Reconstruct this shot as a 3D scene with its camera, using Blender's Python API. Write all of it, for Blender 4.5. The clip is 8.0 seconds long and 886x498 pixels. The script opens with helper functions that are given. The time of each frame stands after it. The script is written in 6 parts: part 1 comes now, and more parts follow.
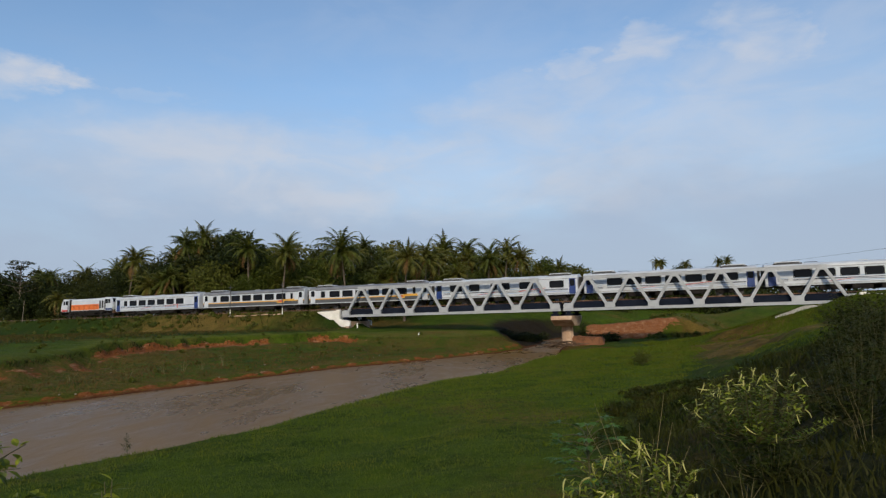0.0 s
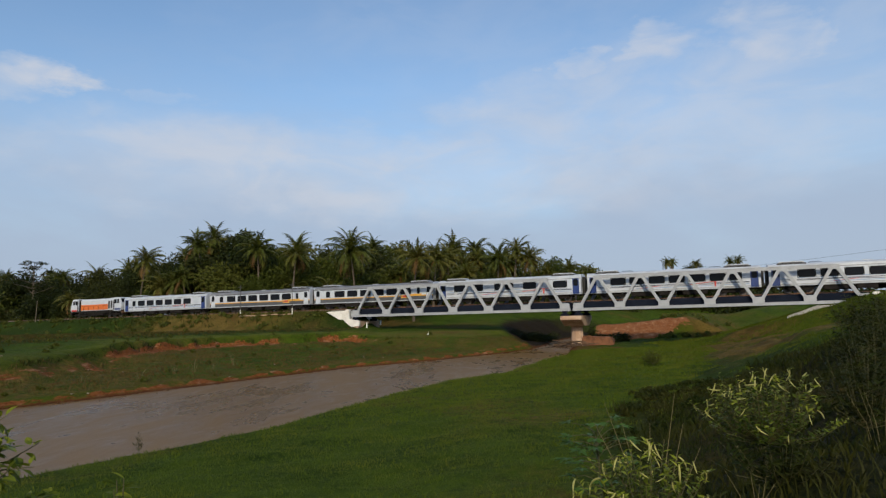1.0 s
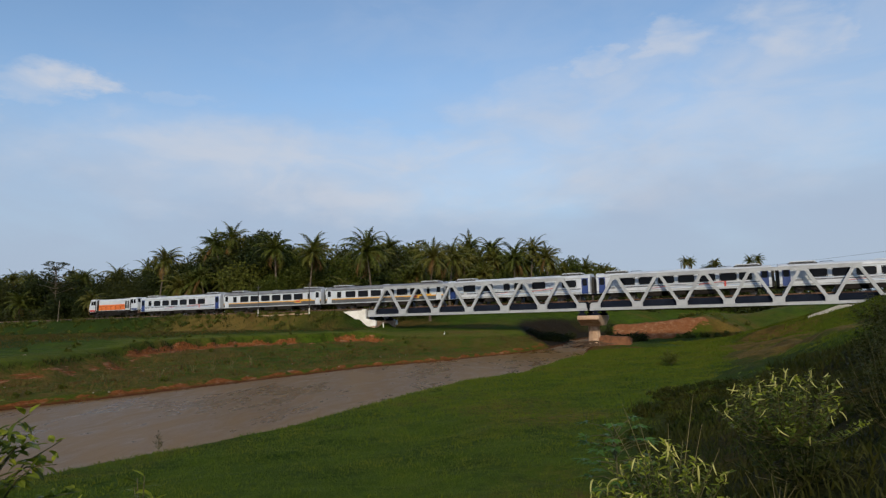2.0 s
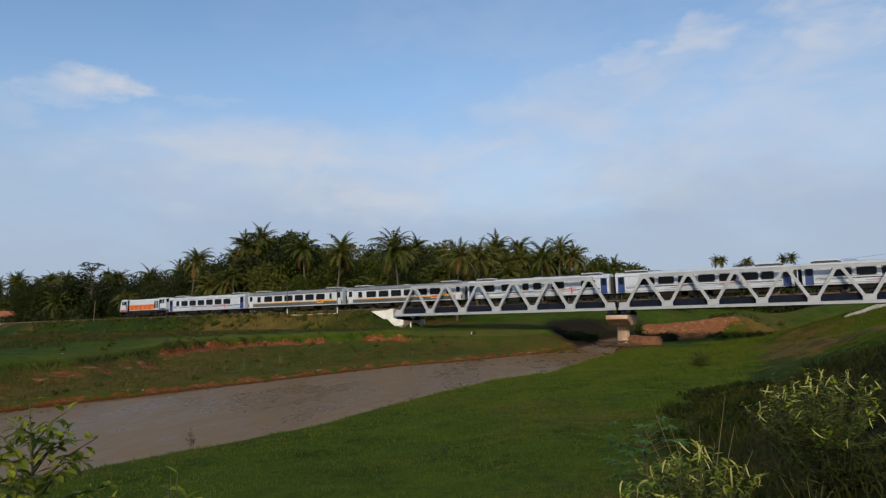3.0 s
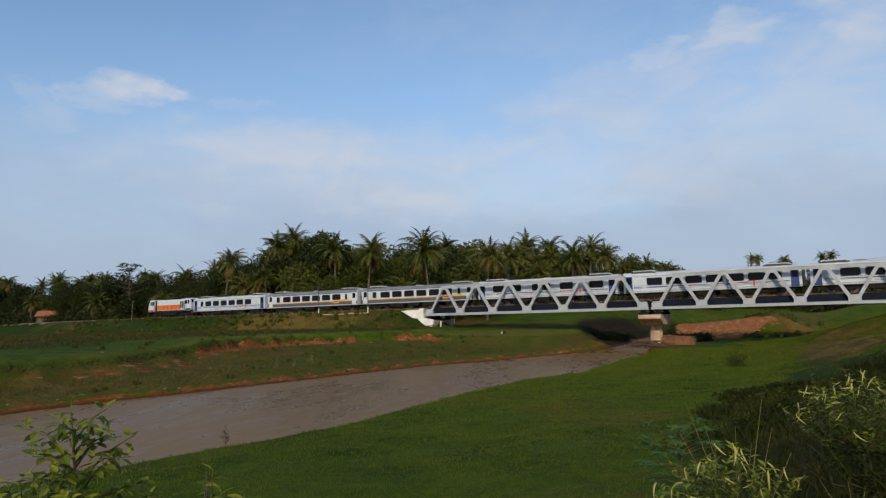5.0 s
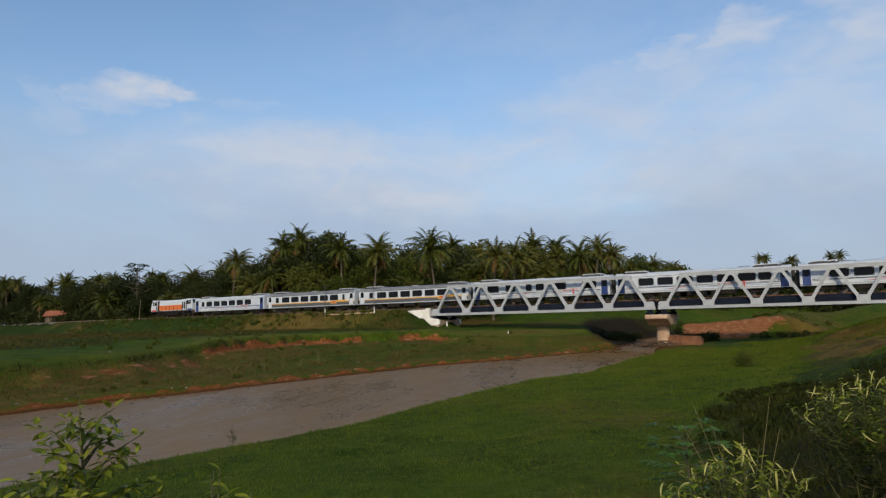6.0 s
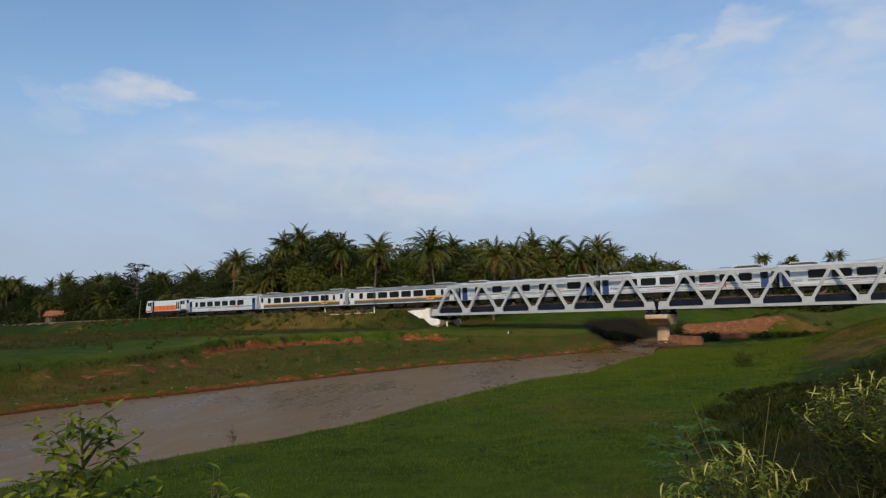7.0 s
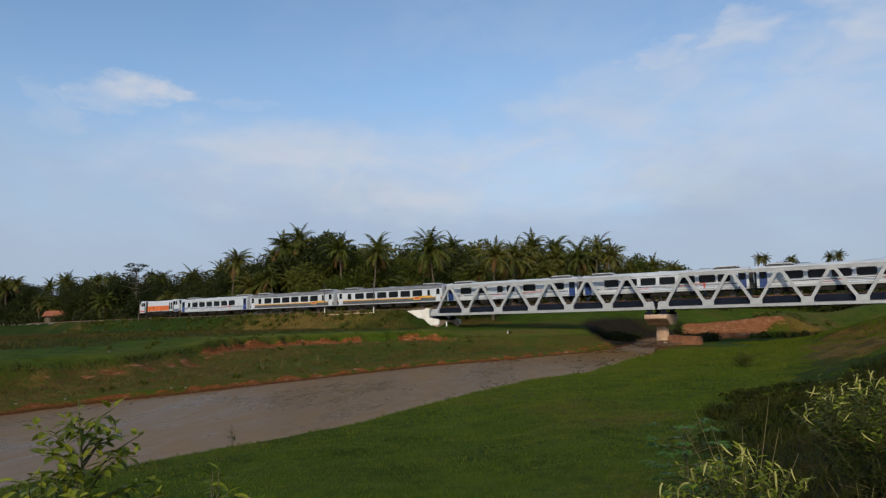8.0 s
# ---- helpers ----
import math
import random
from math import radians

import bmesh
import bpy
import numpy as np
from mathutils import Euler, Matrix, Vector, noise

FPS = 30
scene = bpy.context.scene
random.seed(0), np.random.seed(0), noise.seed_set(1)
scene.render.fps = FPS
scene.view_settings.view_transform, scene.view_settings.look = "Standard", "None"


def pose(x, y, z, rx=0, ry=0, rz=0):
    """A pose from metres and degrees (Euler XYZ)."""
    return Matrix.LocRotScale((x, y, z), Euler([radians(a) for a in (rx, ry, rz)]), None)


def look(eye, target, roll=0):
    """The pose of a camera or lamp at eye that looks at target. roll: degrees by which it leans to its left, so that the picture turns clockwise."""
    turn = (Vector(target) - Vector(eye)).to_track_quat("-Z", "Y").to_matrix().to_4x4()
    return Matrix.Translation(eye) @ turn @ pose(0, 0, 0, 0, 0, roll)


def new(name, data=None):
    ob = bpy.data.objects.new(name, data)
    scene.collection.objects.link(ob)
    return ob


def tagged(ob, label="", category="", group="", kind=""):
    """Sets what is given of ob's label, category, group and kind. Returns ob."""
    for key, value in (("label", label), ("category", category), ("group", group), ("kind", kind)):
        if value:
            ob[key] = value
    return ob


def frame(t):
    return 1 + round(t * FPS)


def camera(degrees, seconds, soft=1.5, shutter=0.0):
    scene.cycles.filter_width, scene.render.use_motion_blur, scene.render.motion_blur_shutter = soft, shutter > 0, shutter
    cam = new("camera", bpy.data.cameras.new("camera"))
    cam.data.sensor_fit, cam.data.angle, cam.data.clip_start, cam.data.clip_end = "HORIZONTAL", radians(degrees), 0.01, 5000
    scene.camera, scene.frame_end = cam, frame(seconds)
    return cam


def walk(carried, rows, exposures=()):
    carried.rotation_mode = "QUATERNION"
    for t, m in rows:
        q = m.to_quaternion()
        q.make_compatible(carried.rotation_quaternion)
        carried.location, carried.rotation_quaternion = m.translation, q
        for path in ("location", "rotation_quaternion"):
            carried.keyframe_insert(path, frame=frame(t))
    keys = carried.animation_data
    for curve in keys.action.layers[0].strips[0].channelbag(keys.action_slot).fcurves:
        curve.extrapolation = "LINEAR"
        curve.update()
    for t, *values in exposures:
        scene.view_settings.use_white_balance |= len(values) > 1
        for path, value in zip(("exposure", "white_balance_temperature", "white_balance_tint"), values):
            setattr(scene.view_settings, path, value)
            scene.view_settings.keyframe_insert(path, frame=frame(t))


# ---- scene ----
cam = camera(68.8, 8.0, soft=1.3)
walk(cam, [
    (0, pose(0, 0, 4.0, 96.174, 1.456, 0.098)),
    (0.5, pose(0, 0, 4.0, 96.178, 1.454, 0.523)),
    (1, pose(0, 0, 4.0, 96.182, 1.452, 0.918)),
    (1.5, pose(0, 0, 4.0, 96.188, 1.450, 1.553)),
    (1.7, pose(0, 0, 4.0, 96.191, 1.449, 1.818)),
    (2.8, pose(0, 0, 4.0, 96.214, 1.437, 4.279)),
    (3, pose(0, 0, 4.0, 96.219, 1.435, 4.749)),
    (3.5, pose(0, 0, 4.0, 96.227, 1.431, 5.579)),
    (3.75, pose(0, 0, 4.0, 96.228, 1.430, 5.699)),
    (4, pose(0, 0, 4.0, 96.230, 1.429, 5.919)),
    (4.5, pose(0, 0, 4.0, 96.237, 1.426, 6.649)),
    (5, pose(0, 0, 4.0, 96.244, 1.422, 7.399)),
    (5.2, pose(0, 0, 4.0, 96.245, 1.421, 7.549)),
    (5.75, pose(0, 0, 4.0, 96.248, 1.419, 7.849)),
    (6.3, pose(0, 0, 4.0, 96.249, 1.418, 7.999)),
    (6.5, pose(0, 0, 4.0, 96.249, 1.418, 8.009)),
    (7, pose(0, 0, 4.0, 96.249, 1.419, 7.949)),
    (7.5, pose(0, 0, 4.0, 96.248, 1.419, 7.929)),
    (8, pose(0, 0, 4.0, 96.248, 1.419, 7.899)),
])

# ---- light ----
SUN_AZ, SUN_EL = 183.0, 27.0        # degrees clockwise from +y, and above the horizon
sun = new("sun", bpy.data.lights.new("sun", "SUN"))
sun.data.energy, sun.data.angle, sun.data.color = 2.45, radians(2.0), (1.0, 0.83, 0.58)
_a, _e = radians(SUN_AZ), radians(SUN_EL)
sun.matrix_world = look((math.sin(_a) * math.cos(_e) * 50, math.cos(_a) * math.cos(_e) * 50, math.sin(_e) * 50), (0, 0, 0))
scene.view_settings.exposure = 0.0


class Nodes:
    """Short hand for node trees."""

    def __init__(self, tree):
        self.t = tree
        tree.nodes.clear()

    def add(self, kind):
        return self.t.nodes.new(kind)

    def link(self, a, b):
        self.t.links.new(a, b)

    def put(self, socket, v):
        if isinstance(v, bpy.types.NodeSocket):
            self.link(v, socket)
        else:
            socket.default_value = v

    def math(self, op, a, b=0.0, clamp=False):
        n = self.add("ShaderNodeMath")
        n.operation, n.use_clamp = op, clamp
        self.put(n.inputs[0], a)
        self.put(n.inputs[1], b)
        return n.outputs[0]

    def ramp(self, v, a, b, lo=0.0, hi=1.0, smooth=True):
        n = self.add("ShaderNodeMapRange")
        n.interpolation_type = "SMOOTHSTEP" if smooth else "LINEAR"
        self.put(n.inputs["Value"], v)
        for k, x in (("From Min", a), ("From Max", b), ("To Min", lo), ("To Max", hi)):
            n.inputs[k].default_value = x
        return n.outputs["Result"]

    def mix(self, f, a, b):
        n = self.add("ShaderNodeMix")
        n.data_type = "RGBA"
        self.put(n.inputs["Factor"], f)
        for s, v in ((n.inputs[6], a), (n.inputs[7], b)):
            self.put(s, v if isinstance(v, bpy.types.NodeSocket) else (*v, 1.0))
        return n.outputs[2]

    def noise(self, vec, scale, detail=4.0, rough=0.55, distort=0.0):
        n = self.add("ShaderNodeTexNoise")
        if vec is not None:
            self.link(vec, n.inputs["Vector"])
        n.inputs["Scale"].default_value = scale
        n.inputs["Detail"].default_value = detail
        n.inputs["Roughness"].default_value = rough
        n.inputs["Distortion"].default_value = distort
        return n.outputs["Fac"]


def build_world():
    w = bpy.data.worlds.new("sky")
    scene.world = w
    w.use_nodes = True
    n = Nodes(w.node_tree)
    sky = n.add("ShaderNodeTexSky")
    sky.sky_type, sky.sun_disc = "NISHITA", False
    sky.sun_elevation, sky.sun_rotation = radians(SUN_EL), radians(SUN_AZ)
    sky.dust_density, sky.air_density, sky.ozone_density = 1.5, 1.0, 2.0
    co = n.add("ShaderNodeTexCoord").outputs["Generated"]
    sep = n.add("ShaderNodeSeparateXYZ")
    n.link(co, sep.inputs[0])
    x, y, z = sep.outputs
    el = n.math("ARCSINE", z)
    az = n.math("ARCTAN2", x, y)
    scaled = n.add("ShaderNodeVectorMath")
    scaled.operation = "MULTIPLY"
    n.link(co, scaled.inputs[0])
    scaled.inputs[1].default_value = (1.0, 1.0, 2.4)
    soft = n.noise(scaled.outputs[0], 3.2, 6.0, 0.55, 0.3)
    fine = n.noise(scaled.outputs[0], 7.5, 7.0, 0.56, 0.5)
    # clear sky with haze that thickens toward the horizon
    clear = n.add("ShaderNodeVectorMath")
    clear.operation = "MULTIPLY"
    n.link(sky.outputs[0], clear.inputs[0])
    clear.inputs[1].default_value = (1.54, 1.66, 1.69)
    haze = n.ramp(n.math("ADD", el, n.math("MULTIPLY", n.math("SUBTRACT", soft, 0.5), 0.28)), 0.10, 0.42, 0.92, 0.0)
    col = n.mix(haze, clear.outputs[0], (3.82, 4.60, 5.97))
    # pale veil bands and small bright wisps, their outlines torn by noise
    tear_a = n.noise(scaled.outputs[0], 9.0, 6.0, 0.6)
    tear_b = n.noise(scaled.outputs[0], 5.0, 6.0, 0.6)
    az = n.math("ADD", az, n.math("MULTIPLY", n.math("SUBTRACT", tear_a, 0.5), 0.30))
    el_w = n.math("ADD", el, n.math("MULTIPLY", n.math("SUBTRACT", tear_b, 0.5), 0.16))
    total = None
    for a, e, wa, we, k in ((-33.3, 18.5, 4.2, 1.4, 0.95), (-24.5, 18.2, 2.2, 0.7, 0.3), (-40.5, 17.5, 2.5, 1.6, 0.3), (12.2, 20.9, 2.6, 1.0, 0.6), (19.8, 21.8, 3.6, 1.5, 0.7), (27.5, 21.4, 4.0, 2.8, 0.75),
                            (7.0, 16.5, 7.0, 4.0, 0.55), (20.0, 16.0, 15.0, 6.0, 0.5), (-8.0, 13.0, 24.0, 3.6, 0.75), (2.0, 27.0, 20.0, 7.0, 0.16), (30, 20, 10, 6, 0.35)):
        dx = n.math("DIVIDE", n.math("SUBTRACT", az, radians(a)), radians(wa))
        dy = n.math("DIVIDE", n.math("SUBTRACT", el_w, radians(e)), radians(we))
        rr = n.math("ADD", n.math("MULTIPLY", dx, dx), n.math("MULTIPLY", dy, dy))
        m = n.math("MULTIPLY", n.ramp(rr, 0.0, 2.2, 1.0, 0.0), k)
        total = m if total is None else n.math("MAXIMUM", total, m)
    wisp = n.math("MULTIPLY", total, n.ramp(fine, 0.34, 0.68, 0.35, 1.0), True)
    col = n.mix(wisp, col, (6.0, 6.3, 7.0))
    far = n.math("MULTIPLY", n.ramp(soft, 0.5, 0.75), n.ramp(el, 0.45, 0.6))
    col = n.mix(n.math("MULTIPLY", far, 0.5), col, (5.6, 6.0, 6.8))
    bg = n.add("ShaderNodeBackground")
    n.link(col, bg.inputs["Color"])
    bg.inputs["Strength"].default_value = 0.1
    out = n.add("ShaderNodeOutputWorld")
    n.link(bg.outputs[0], out.inputs["Surface"])


build_world()

# ---- materials ----


def mat(name, c1, c2, rough=0.6, scale=2.0, bump=0.0, metal=0.0, fine=0.35, island=False, spec=0.5, generated=False):
    """Principled surface: two tones mixed by noise at two scales, with fine relief."""
    m = bpy.data.materials.new(name)
    m.use_nodes = True
    n = Nodes(m.node_tree)
    co = n.add("ShaderNodeTexCoord").outputs["Object"]
    a = n.noise(co, scale, 5.0)
    b = n.noise(co, scale * 9.0, 3.0)
    f = n.math("ADD", n.math("MULTIPLY", a, 1.0 - fine), n.math("MULTIPLY", b, fine))
    f = n.ramp(f, 0.36, 0.64)
    if island:
        r = n.add("ShaderNodeNewGeometry").outputs["Random Per Island"]
        f = n.math("ADD", n.math("MULTIPLY", f, 0.35), n.math("MULTIPLY", r, 0.65))
    col = n.mix(f, c1, c2)
    p = n.add("ShaderNodeBsdfPrincipled")
    n.link(col, p.inputs["Base Color"])
    n.put(p.inputs["Roughness"], n.ramp(b, 0.3, 0.7, max(0.0, rough - 0.08), min(1.0, rough + 0.08)))
    p.inputs["Metallic"].default_value = metal
    p.inputs["Specular IOR Level"].default_value = spec
    if bump:
        bn = n.add("ShaderNodeBump")
        bn.inputs["Strength"].default_value = bump
        bn.inputs["Distance"].default_value = 0.03
        n.link(b, bn.inputs["Height"])
        n.link(bn.outputs[0], p.inputs["Normal"])
    o = n.add("ShaderNodeOutputMaterial")
    n.link(p.outputs[0], o.inputs["Surface"])
    return m


def leaf_mat(name, c1, c2, c3, rough=0.5, through_light=0.25):
    m = bpy.data.materials.new(name)
    m.use_nodes = True
    n = Nodes(m.node_tree)
    r = n.add("ShaderNodeNewGeometry").outputs["Random Per Island"]
    ob = n.add("ShaderNodeObjectInfo").outputs["Random"]
    co = n.add("ShaderNodeTexCoord").outputs["Object"]
    patch = n.noise(co, 0.6, 3.0)
    col = n.mix(n.ramp(r, 0.0, 1.0, smooth=False), c1, c2)
    col = n.mix(n.math("MULTIPLY", n.ramp(n.math("ADD", patch, n.math("MULTIPLY", ob, 0.25)), 0.5, 0.8), 0.8), col, c3)
    p = n.add("ShaderNodeBsdfPrincipled")
    n.link(col, p.inputs["Base Color"])
    p.inputs["Roughness"].default_value = rough
    p.inputs["Specular IOR Level"].default_value = 0.12
    tl = n.add("ShaderNodeBsdfTranslucent")
    n.link(col, tl.inputs["Color"])
    mx = n.add("ShaderNodeMixShader")
    mx.inputs[0].default_value = through_light
    n.link(p.outputs[0], mx.inputs[1])
    n.link(tl.outputs[0], mx.inputs[2])
    o = n.add("ShaderNodeOutputMaterial")
    n.link(mx.outputs[0], o.inputs["Surface"])
    return m


def ground_material():
    m = bpy.data.materials.new("grassy_ground")
    m.use_nodes = True
    n = Nodes(m.node_tree)
    geo = n.add("ShaderNodeNewGeometry")
    co = geo.outputs["Position"]
    big = n.noise(co, 0.06, 4.0, 0.6)
    mid = n.noise(co, 0.45, 5.0, 0.6)
    fine = n.noise(co, 5.0, 6.0, 0.65)
    blade = n.noise(co, 26.0, 3.0, 0.7)
    def mark(name):
        node = n.add("ShaderNodeAttribute")
        node.attribute_name = name
        return node.outputs["Fac"]

    tuft = n.noise(co, 1.7, 5.0, 0.6)
    g = n.mix(n.ramp(mid, 0.35, 0.65), (0.021, 0.043, 0.003), (0.053, 0.085, 0.006))
    g = n.mix(n.ramp(fine, 0.42, 0.7), g, (0.064, 0.094, 0.009))
    g = n.mix(n.math("MULTIPLY", n.ramp(tuft, 0.52, 0.70), 0.55), g, (0.014, 0.030, 0.004))
    g = n.mix(n.math("MULTIPLY", n.ramp(blade, 0.5, 0.75), 0.5), g, (0.018, 0.034, 0.004))
    # sunlit terrace lip put into the grass colour
    g = n.mix(n.math("MULTIPLY", mark("pale"), n.ramp(tuft, 0.3, 0.6, 0.95, 0.5)), g, (0.100, 0.108, 0.016))
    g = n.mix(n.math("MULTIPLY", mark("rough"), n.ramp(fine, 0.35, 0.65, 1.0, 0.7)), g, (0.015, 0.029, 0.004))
    dry = n.math("MULTIPLY", n.ramp(big, 0.50, 0.66), n.ramp(fine, 0.35, 0.6))
    # worn, dried-out stretches of the embankment and the near bank
    for cx, cy, r in ((-39.0, 102.5, 18.0), (14, 98, 8.0), (38, 97, 7.0), (27, 62, 9.0), (23.5, 46, 8.5), (50, 88, 11.0), (33, 72, 7.0)):
        away = n.add("ShaderNodeVectorMath")
        away.operation = "DISTANCE"
        n.link(co, away.inputs[0])
        away.inputs[1].default_value = (cx, cy, 2.5)
        spot_f = n.ramp(n.math("ADD", away.outputs["Value"], n.math("MULTIPLY", n.math("SUBTRACT", mid, 0.5), r * 1.6)), r * 0.35, r, 0.95, 0.0)
        dry = n.math("MAXIMUM", dry, n.math("MULTIPLY", spot_f, n.ramp(fine, 0.3, 0.6, 0.35, 1.0)))
    dry = n.math("MAXIMUM", dry, n.math("MULTIPLY", mark("dry"), n.ramp(n.math("ADD", n.math("MULTIPLY", tuft, 0.6), n.math("MULTIPLY", fine, 0.4)), 0.38, 0.62, 0.2, 1.0)))
    g = n.mix(n.math("MULTIPLY", dry, 0.9), g, n.mix(n.ramp(mid, 0.4, 0.6), (0.160, 0.100, 0.028), (0.100, 0.050, 0.018)))
    # shade of the gully and the near bank, painted as dark soil
    g = n.mix(mark("wet_and_shade"), g, n.mix(n.ramp(fine, 0.4, 0.65), (0.012, 0.009, 0.005), (0.030, 0.021, 0.010)))
    s = n.mix(n.ramp(fine, 0.3, 0.7), (0.120, 0.036, 0.010), (0.240, 0.086, 0.027))
    s = n.mix(n.math("MULTIPLY", n.ramp(tuft, 0.57, 0.68), 0.25), s, (0.30, 0.165, 0.095))
    s = n.mix(n.math("MULTIPLY", n.ramp(blade, 0.58, 0.72), 0.6), s, (0.07, 0.030, 0.012))
    along = n.add("ShaderNodeMapping")
    n.link(co, along.inputs["Vector"])
    along.inputs["Scale"].default_value = (1.0, 0.22, 2.2)
    seam = n.noise(along.outputs[0], 1.5, 6.0, 0.62)
    s = n.mix(n.math("MULTIPLY", n.ramp(seam, 0.55, 0.66), 0.7), s, (0.33, 0.19, 0.11))
    s = n.mix(n.math("MULTIPLY", n.math("MULTIPLY", mark("crust"), 0.45), n.ramp(seam, 0.36, 0.62, 0.35, 1.0)), s, (0.31, 0.175, 0.105))
    grip = n.math("ADD", mark("bare"), n.math("MULTIPLY", n.math("SUBTRACT", seam, 0.5), 1.9))
    soil = n.math("MULTIPLY", n.ramp(grip, 0.40, 0.62), n.ramp(mark("bare"), 0.05, 0.25))
    place = n.add("ShaderNodeSeparateXYZ")
    n.link(co, place.inputs[0])
    mud = n.ramp(n.math("ADD", place.outputs[2], n.math("MULTIPLY", n.math("SUBTRACT", fine, 0.5), 0.35)), 0.07, 0.19, 1.0, 0.0)
    soil = n.math("MAXIMUM", soil, mud)
    wet_and_shade = n.ramp(place.outputs[2], 0.03, 0.20, 0.85, 0.0)
    s = n.mix(wet_and_shade, s, (0.055, 0.022, 0.010))
    col = n.mix(soil, g, s)
    p = n.add("ShaderNodeBsdfPrincipled")
    n.link(col, p.inputs["Base Color"])
    p.inputs["Roughness"].default_value = 0.9
    p.inputs["Specular IOR Level"].default_value = 0.06
    bn = n.add("ShaderNodeBump")
    bn.inputs["Strength"].default_value = 0.9
    bn.inputs["Distance"].default_value = 0.12
    n.link(n.math("ADD", fine, n.math("MULTIPLY", blade, 0.5)), bn.inputs["Height"])
    n.link(bn.outputs[0], p.inputs["Normal"])
    o = n.add("ShaderNodeOutputMaterial")
    n.link(p.outputs[0], o.inputs["Surface"])
    return m


def water_material():
    m = bpy.data.materials.new("muddy_water")
    m.use_nodes = True
    n = Nodes(m.node_tree)
    co = n.add("ShaderNodeNewGeometry").outputs["Position"]
    mp = n.add("ShaderNodeMapping")
    n.link(co, mp.inputs["Vector"])
    mp.inputs["Rotation"].default_value = (0, 0, radians(28))
    mp.inputs["Scale"].default_value = (1.0, 0.35, 1.0)
    big = n.noise(mp.outputs[0], 0.16, 3.0)
    rip = n.noise(mp.outputs[0], 2.2, 6.0, 0.6, 0.4)
    swirl = n.noise(mp.outputs[0], 0.8, 5.0, 0.6, 0.8)
    tone = n.math("ADD", n.math("MULTIPLY", big, 0.5), n.math("MULTIPLY", swirl, 0.5))
    p = n.add("ShaderNodeBsdfPrincipled")
    n.link(n.mix(n.ramp(tone, 0.38, 0.62), (0.122, 0.065, 0.019), (0.178, 0.104, 0.037)), p.inputs["Base Color"])
    n.put(p.inputs["Roughness"], n.ramp(tone, 0.38, 0.62, 0.22, 0.42))
    p.inputs["IOR"].default_value = 1.33
    p.inputs["Specular IOR Level"].default_value = 0.10
    bn = n.add("ShaderNodeBump")
    bn.inputs["Strength"].default_value = 0.36
    bn.inputs["Distance"].default_value = 0.06
    n.link(rip, bn.inputs["Height"])
    n.link(bn.outputs[0], p.inputs["Normal"])
    o = n.add("ShaderNodeOutputMaterial")
    n.link(p.outputs[0], o.inputs["Surface"])
    return m


M_GROUND, M_WATER = ground_material(), water_material()
M_STEEL = mat("grey_bridge_paint", (0.29, 0.31, 0.34), (0.37, 0.39, 0.42), 0.5, 0.8, 0.15)
# near-black base colour holds the deep shade of the deck below the train
M_GIRDER = mat("shaded_floor_steel", (0.006, 0.009, 0.018), (0.012, 0.016, 0.028), 0.92, 0.7, 0.2, spec=0.1)
M_RUST = mat("rusty_rail_steel", (0.12, 0.06, 0.035), (0.20, 0.12, 0.08), 0.6, 3.0, 0.2, 0.4)
M_STONE = mat("dull_stone", (0.15, 0.12, 0.085), (0.30, 0.25, 0.19), 0.9, 6.0, 0.4)
M_DRIFT = mat("wet_driftwood", (0.055, 0.032, 0.018), (0.12, 0.075, 0.045), 0.85, 3.0, 0.4)
M_SLEEPER = mat("weathered_sleeper", (0.10, 0.08, 0.06), (0.17, 0.14, 0.11), 0.85, 3.0, 0.3)
M_CONC = mat("stained_concrete", (0.36, 0.23, 0.15), (0.56, 0.41, 0.30), 0.85, 0.7, 0.35)
M_WHITEWASH = mat("whitewashed_concrete", (0.62, 0.59, 0.54), (0.80, 0.78, 0.74), 0.8, 0.9, 0.3)
M_BALLAST = mat("ballast_stone", (0.09, 0.075, 0.06), (0.20, 0.17, 0.14), 0.9, 6.0, 0.8)
M_MASONRY = mat("red_brown_masonry", (0.11, 0.044, 0.020), (0.22, 0.096, 0.045), 0.9, 1.2, 0.6)
M_WHITE = mat("white_coach_paint", (0.45, 0.49, 0.55), (0.54, 0.58, 0.64), 0.36, 0.7, 0.0)
M_WHITE2 = mat("silver_coach_roof", (0.39, 0.42, 0.46), (0.50, 0.53, 0.57), 0.42, 0.6, 0.0)
M_NAVY = mat("navy_stripe_paint", (0.012, 0.018, 0.05), (0.022, 0.03, 0.075), 0.4, 1.0)
M_PALECONC = mat("weathered_pale_concrete", (0.26, 0.25, 0.23), (0.42, 0.41, 0.38), 0.9, 1.0, 0.4)
M_VENT = mat("dark_roof_unit", (0.028, 0.028, 0.03), (0.06, 0.06, 0.065), 0.7, 2.0, 0.2)
M_ROOFGREY = mat("grey_coach_roof", (0.13, 0.135, 0.15), (0.20, 0.205, 0.22), 0.5, 0.6, 0.0)
M_SKIRT = mat("dark_grey_coach_paint", (0.055, 0.06, 0.07), (0.085, 0.09, 0.10), 0.45, 0.6, 0.0)
M_YELLOW = mat("amber_stripe_paint", (0.60, 0.30, 0.03), (0.72, 0.40, 0.06), 0.45, 2.0)
M_BLUE = mat("blue_coach_paint", (0.007, 0.026, 0.13), (0.013, 0.042, 0.19), 0.4, 1.0)
M_SKYBLUE = mat("pale_blue_stripe_paint", (0.10, 0.22, 0.42), (0.14, 0.28, 0.50), 0.4, 1.0)
